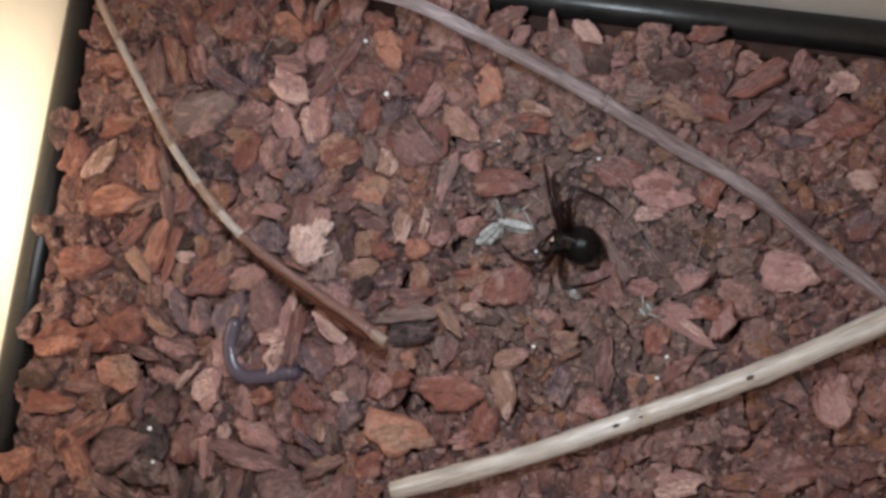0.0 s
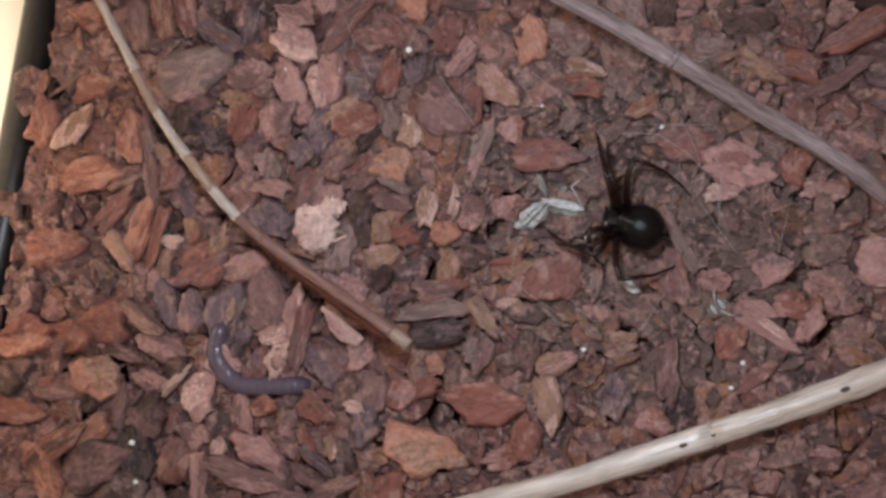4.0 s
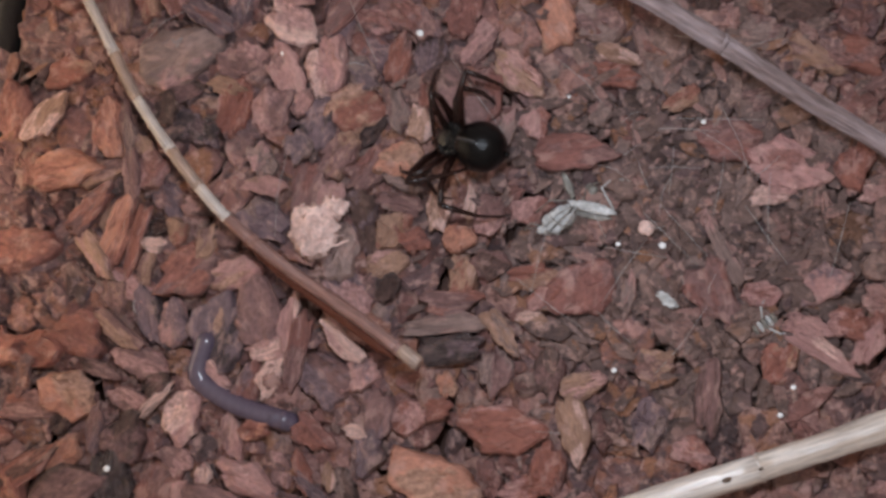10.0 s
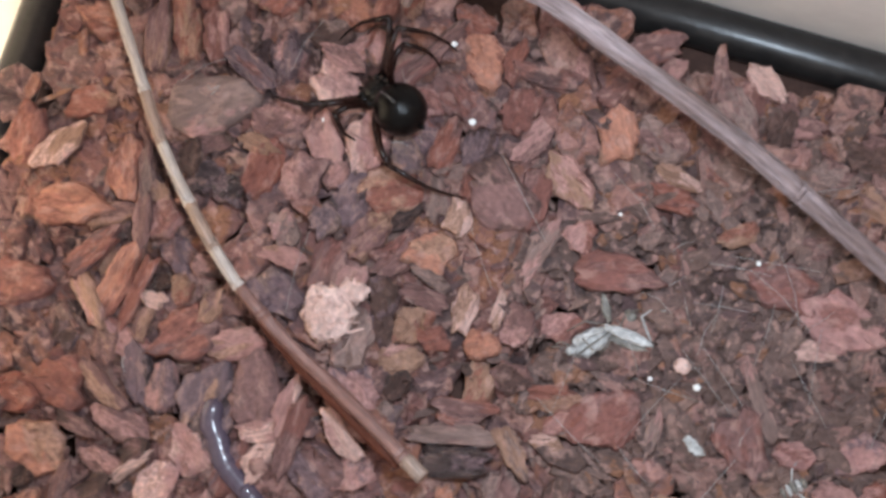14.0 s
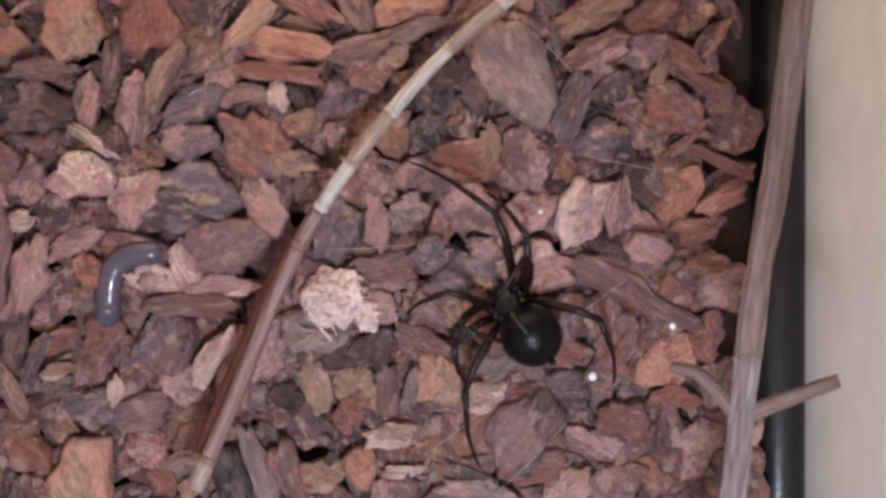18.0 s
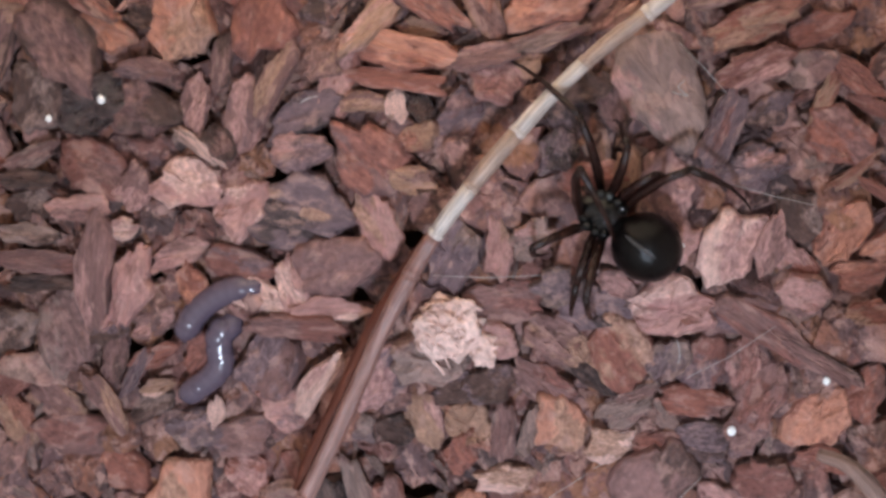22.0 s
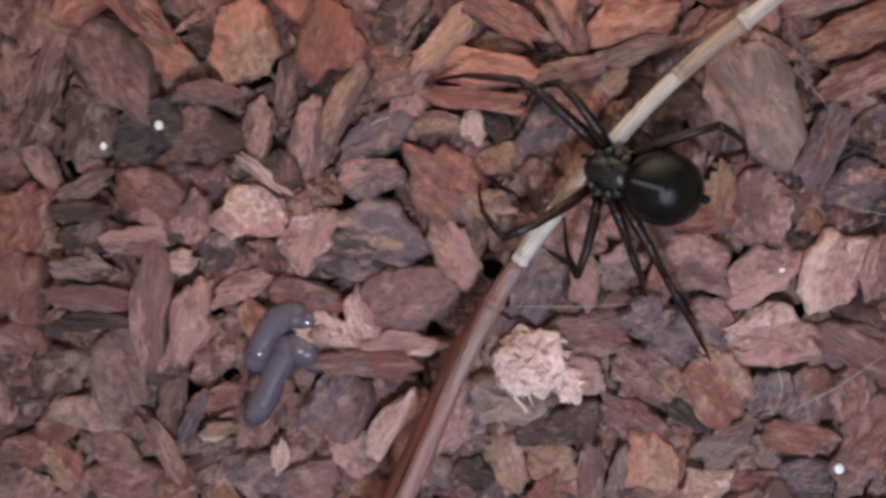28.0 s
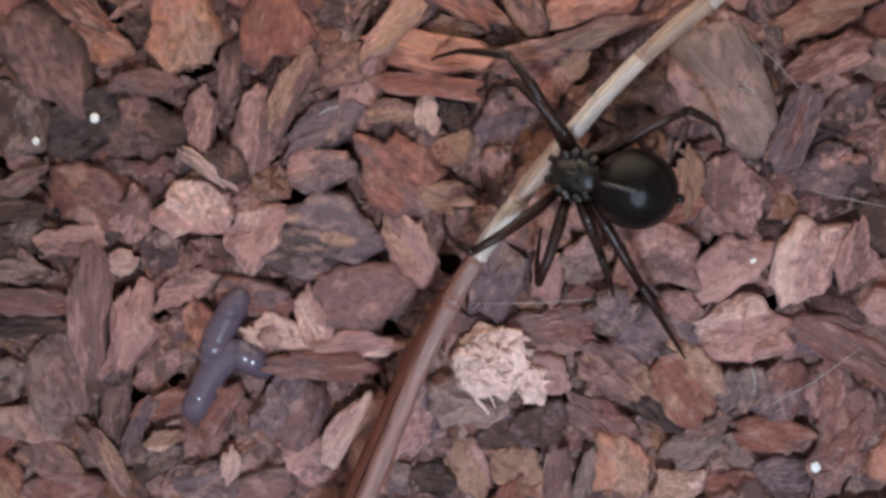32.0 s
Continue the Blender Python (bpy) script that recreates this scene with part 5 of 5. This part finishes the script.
def thread(points, r):
    return tube_bm([Vector(p) * CM for p in points], [r * CM] * len(points), 5)


clump = tagged(new("fibrous_clump"), "pale pink fibrous clump resting on the bark", "clump")
clump.location = (0.08 * CM, -0.06 * CM, 0.22 * CM)
part("mass", lump_bm(0.31, 0.34, 0.17, 3, 0.42), M_CLUMP, clump)
part("lobe", lump_bm(0.17, 0.14, 0.11, 5, 0.45), M_CLUMP, clump).location = (0.27 * CM, 0.33 * CM, -0.03 * CM)
for pts, r in ((((0.12, -0.12, 0.1), (0.30, -0.18, 0.06), (0.44, -0.12, 0.0), (0.56, -0.1, -0.04)), 0.026), (((0.1, -0.14, 0.1), (0.3, -0.06, 0.05), (0.42, -0.04, 0.0)), 0.018), (((-0.1, 0.2, 0.12), (-0.16, 0.32, 0.06), (-0.12, 0.38, 0)), 0.04)):
    p = smooth_path([Vector(q) * CM for q in pts], 5)
    part("tuft", tube_bm(p, [r * CM * (1 - 0.7 * i / len(p)) for i in range(len(p))], 7, True, 0.25, 4), M_CLUMP, clump)
wool = random.Random(8)
for _ in range(60):
    a, up, spin, long = wool.uniform(0, 6.28), wool.uniform(0.05, 1.35), wool.uniform(0, 6.28), wool.uniform(0.25, 0.6)
    pts = []
    for k in range(4):
        b, h = a + long * (k - 1.5) / 3 * math.cos(spin) + wool.uniform(-0.08, 0.08), up + long * (k - 1.5) / 3 * math.sin(spin)
        pts.append(Vector((0.31 * math.cos(b) * math.cos(h), 0.34 * math.sin(b) * math.cos(h), 0.19 * math.sin(h) + wool.uniform(0.0, 0.02))) * CM)
    p = smooth_path(pts, 3)
    part("fibre", tube_bm(p, [0.011 * CM] * len(p), 5, True, 0.3, 4), M_CLUMP, clump)

prey = tagged(new("cricket_remains"), "silvery dried remains of a small cricket in silk", "insect")
prey.location = (3.5 * CM, 0.2 * CM, 0.14 * CM)
part("wing", lump_bm(0.30, 0.062, 0.04, 7, 0.25), M_SILVER, prey).matrix_local = pose(0.22 * CM, 0.03 * CM, 0.12 * CM, 0, 0, -14)
part("wing", lump_bm(0.22, 0.055, 0.03, 8, 0.3), M_HUSK, prey).matrix_local = pose(0.24 * CM, -0.06 * CM, 0.04 * CM, 0, 0, -10)
part("wing", lump_bm(0.17, 0.05, 0.03, 14, 0.3), M_HUSK, prey).matrix_local = pose(-0.08 * CM, 0.32 * CM, 0.05 * CM, 0, 12, -70)
part("abdomen", lump_bm(0.27, 0.14, 0.08, 9, 0.25), M_SILVER, prey).matrix_local = pose(-0.2 * CM, -0.1 * CM, 0.0, 0, 0, 38)
part("head", lump_bm(0.09, 0.07, 0.06, 12, 0.25), M_HUSK, prey).matrix_local = pose(0.22 * CM, 0.26 * CM, 0.02 * CM, 0, 0, -50)
part("jaw", lump_bm(0.06, 0.05, 0.05, 13, 0.25), M_SILVER, prey).matrix_local = pose(-0.42 * CM, -0.25 * CM, 0.06 * CM, 0, 0, 40)
for pts, r in ((((0.0, 0.08, 0.12), (-0.2, -0.03, 0.16), (-0.42, -0.26, 0.04)), 0.017), (((0.02, 0.06, 0.12), (-0.14, -0.1, 0.15), (-0.34, -0.29, 0.03)), 0.014), (((0.03, 0.04, 0.12), (-0.08, -0.14, 0.14), (-0.22, -0.31, 0.03)), 0.016), (((0.05, 0.02, 0.12), (0.0, -0.14, 0.12), (-0.1, -0.27, 0.02)), 0.013), (((-0.3, -0.08, 0.13), (-0.16, -0.2, 0.14), (-0.05, -0.2, 0.08)), 0.012), (((0.5, 0.0, 0.1), (0.35, 0.27, 0.16), (0.46, 0.38, 0.08), (0.62, 0.39, 0.02)), 0.018), (((0.12, 0.1, 0.12), (0.16, 0.3, 0.16), (0.34, 0.36, 0.05)), 0.013), (((-0.08, 0.12, 0.1), (-0.3, 0.12, 0.16), (-0.5, -0.02, 0.0)), 0.012), (((-0.4, -0.2, 0.06), (-0.55, -0.16, 0.08), (-0.66, -0.24, 0.0)), 0.012)):
    part("leg", thread(pts, r * 0.8), M_SILVER if r > 0.0145 else M_HUSK, prey)

husk = tagged(new("insect_husk"), "tiny striped dry insect husk among the bark", "insect")
husk.matrix_world = pose(5.84 * CM, -1.22 * CM, 0.14 * CM, 0, 0, 35)
for k in range(5):
    part("segment", lump_bm(0.035, 0.085 - 0.008 * abs(k - 2), 0.06, 20 + k, 0.1), M_SILVER if k % 2 else M_HUSK, husk).location = ((k - 2) * 0.065 * CM, 0, 0)
for s in (-1, 1):
    part("leg", thread(((0.0, 0.05 * s, 0), (0.08, 0.2 * s, 0.04), (0.2, 0.26 * s, -0.03)), 0.012), M_SILVER, husk)

scrap = part("wing_scrap", lump_bm(0.14, 0.06, 0.03, 44, 0.4), M_SILVER)
scrap.matrix_world = pose(4.65 * CM, -0.93 * CM, 0.2 * CM, 0, 0, -38)
tagged(scrap, "torn silvery scrap of an insect wing on the bark", "wing scrap")

pellet = part("pale_pellet", lump_bm(0.10, 0.09, 0.08, 31, 0.2), M_CLUMP)
pellet.location = (4.4 * CM, -0.03 * CM, 0.2 * CM)
tagged(pellet, "small rounded cream pellet on the bark", "pellet")


# white dots put where drops on the bark glint; the brightness is colour
def glint_dot(x, y, r, z=0.2):
    ob = part("white_grain", lump_bm(r, r * 0.9, r * 0.7, x + y, 0.15), M_GLINT)
    ob.location = (x * CM, y * CM, z * CM)
    tagged(ob, "tiny white dot for a wet glint on the bark", "grain", "white grains")


glint_dot(1.48, 2.55, 0.048)
glint_dot(-0.38, 2.34, 0.034)
glint_dot(4.60, -0.25, 0.046)
glint_dot(4.00, -1.81, 0.034)
glint_dot(4.05, -0.23, 0.030)
glint_dot(5.11, 1.30, 0.032)
glint_dot(3.43, 1.66, 0.024)
glint_dot(-2.73, -3.21, 0.048)
glint_dot(-2.63, -3.78, 0.038, 0.27)
glint_dot(1.10, 3.50, 0.040)
glint_dot(6.17, -1.99, 0.034)
glint_dot(6.01, -2.33, 0.034)

web = tagged(new("spider_web"), "sparse tangle of grey silk threads over the bark", "web")
wr = random.Random(5)
for k in range(34):
    x, y, a, w = wr.gauss(4.6, 1.2), wr.gauss(0.4, 1.2), wr.uniform(0, math.pi), wr.uniform(0.3, 1.1)
    z = wr.uniform(0.2, 0.34)
    dx, dy = math.cos(a) * w / 2, math.sin(a) * w / 2
    part("silk_thread", thread(((x - dx, y - dy, z - 0.1), (x + wr.uniform(-0.05, 0.05), y + wr.uniform(-0.05, 0.05), z), (x + dx, y + dy, z - 0.08)), 0.0034), M_SILK, web)
for x0, y0, x1, y1 in ((-0.30, 0.99, -0.45, -0.11), (-2.3, 2.6, -1.7, 3.0), (0.5, 3.1, 0.9, 2.2), (-0.9, 2.9, -0.6, 3.6), (1.9, 2.2, 2.6, 1.2)):
    part("silk_thread", thread(((x0, y0, 0.22), ((x0 + x1) / 2, (y0 + y1) / 2, 0.36), (x1, y1, 0.2)), 0.0035), M_SILK, web)

# white streaks: silk smears, and wet glints on the bark put in as colour
for line in (((-1.95, 2.59), (-1.89, 2.52), (-1.80, 2.60), (-1.86, 2.46)), ((0.50, 2.16), (0.63, 2.17), (0.74, 2.14)), ((-2.35, -1.15), (-2.38, -1.05), (-2.39, -0.96))):
    part("silk_tuft", tube_bm(smooth_path([(x * CM, y * CM, (0.27 if k % 2 else 0.22) * CM) for k, (x, y) in enumerate(line)], 4), [0.006 * CM] * (4 * len(line) - 3), 6, True, 0.5, 3), M_SILK_GLINT, web, "white streak of silk and painted wet glint")

motions()
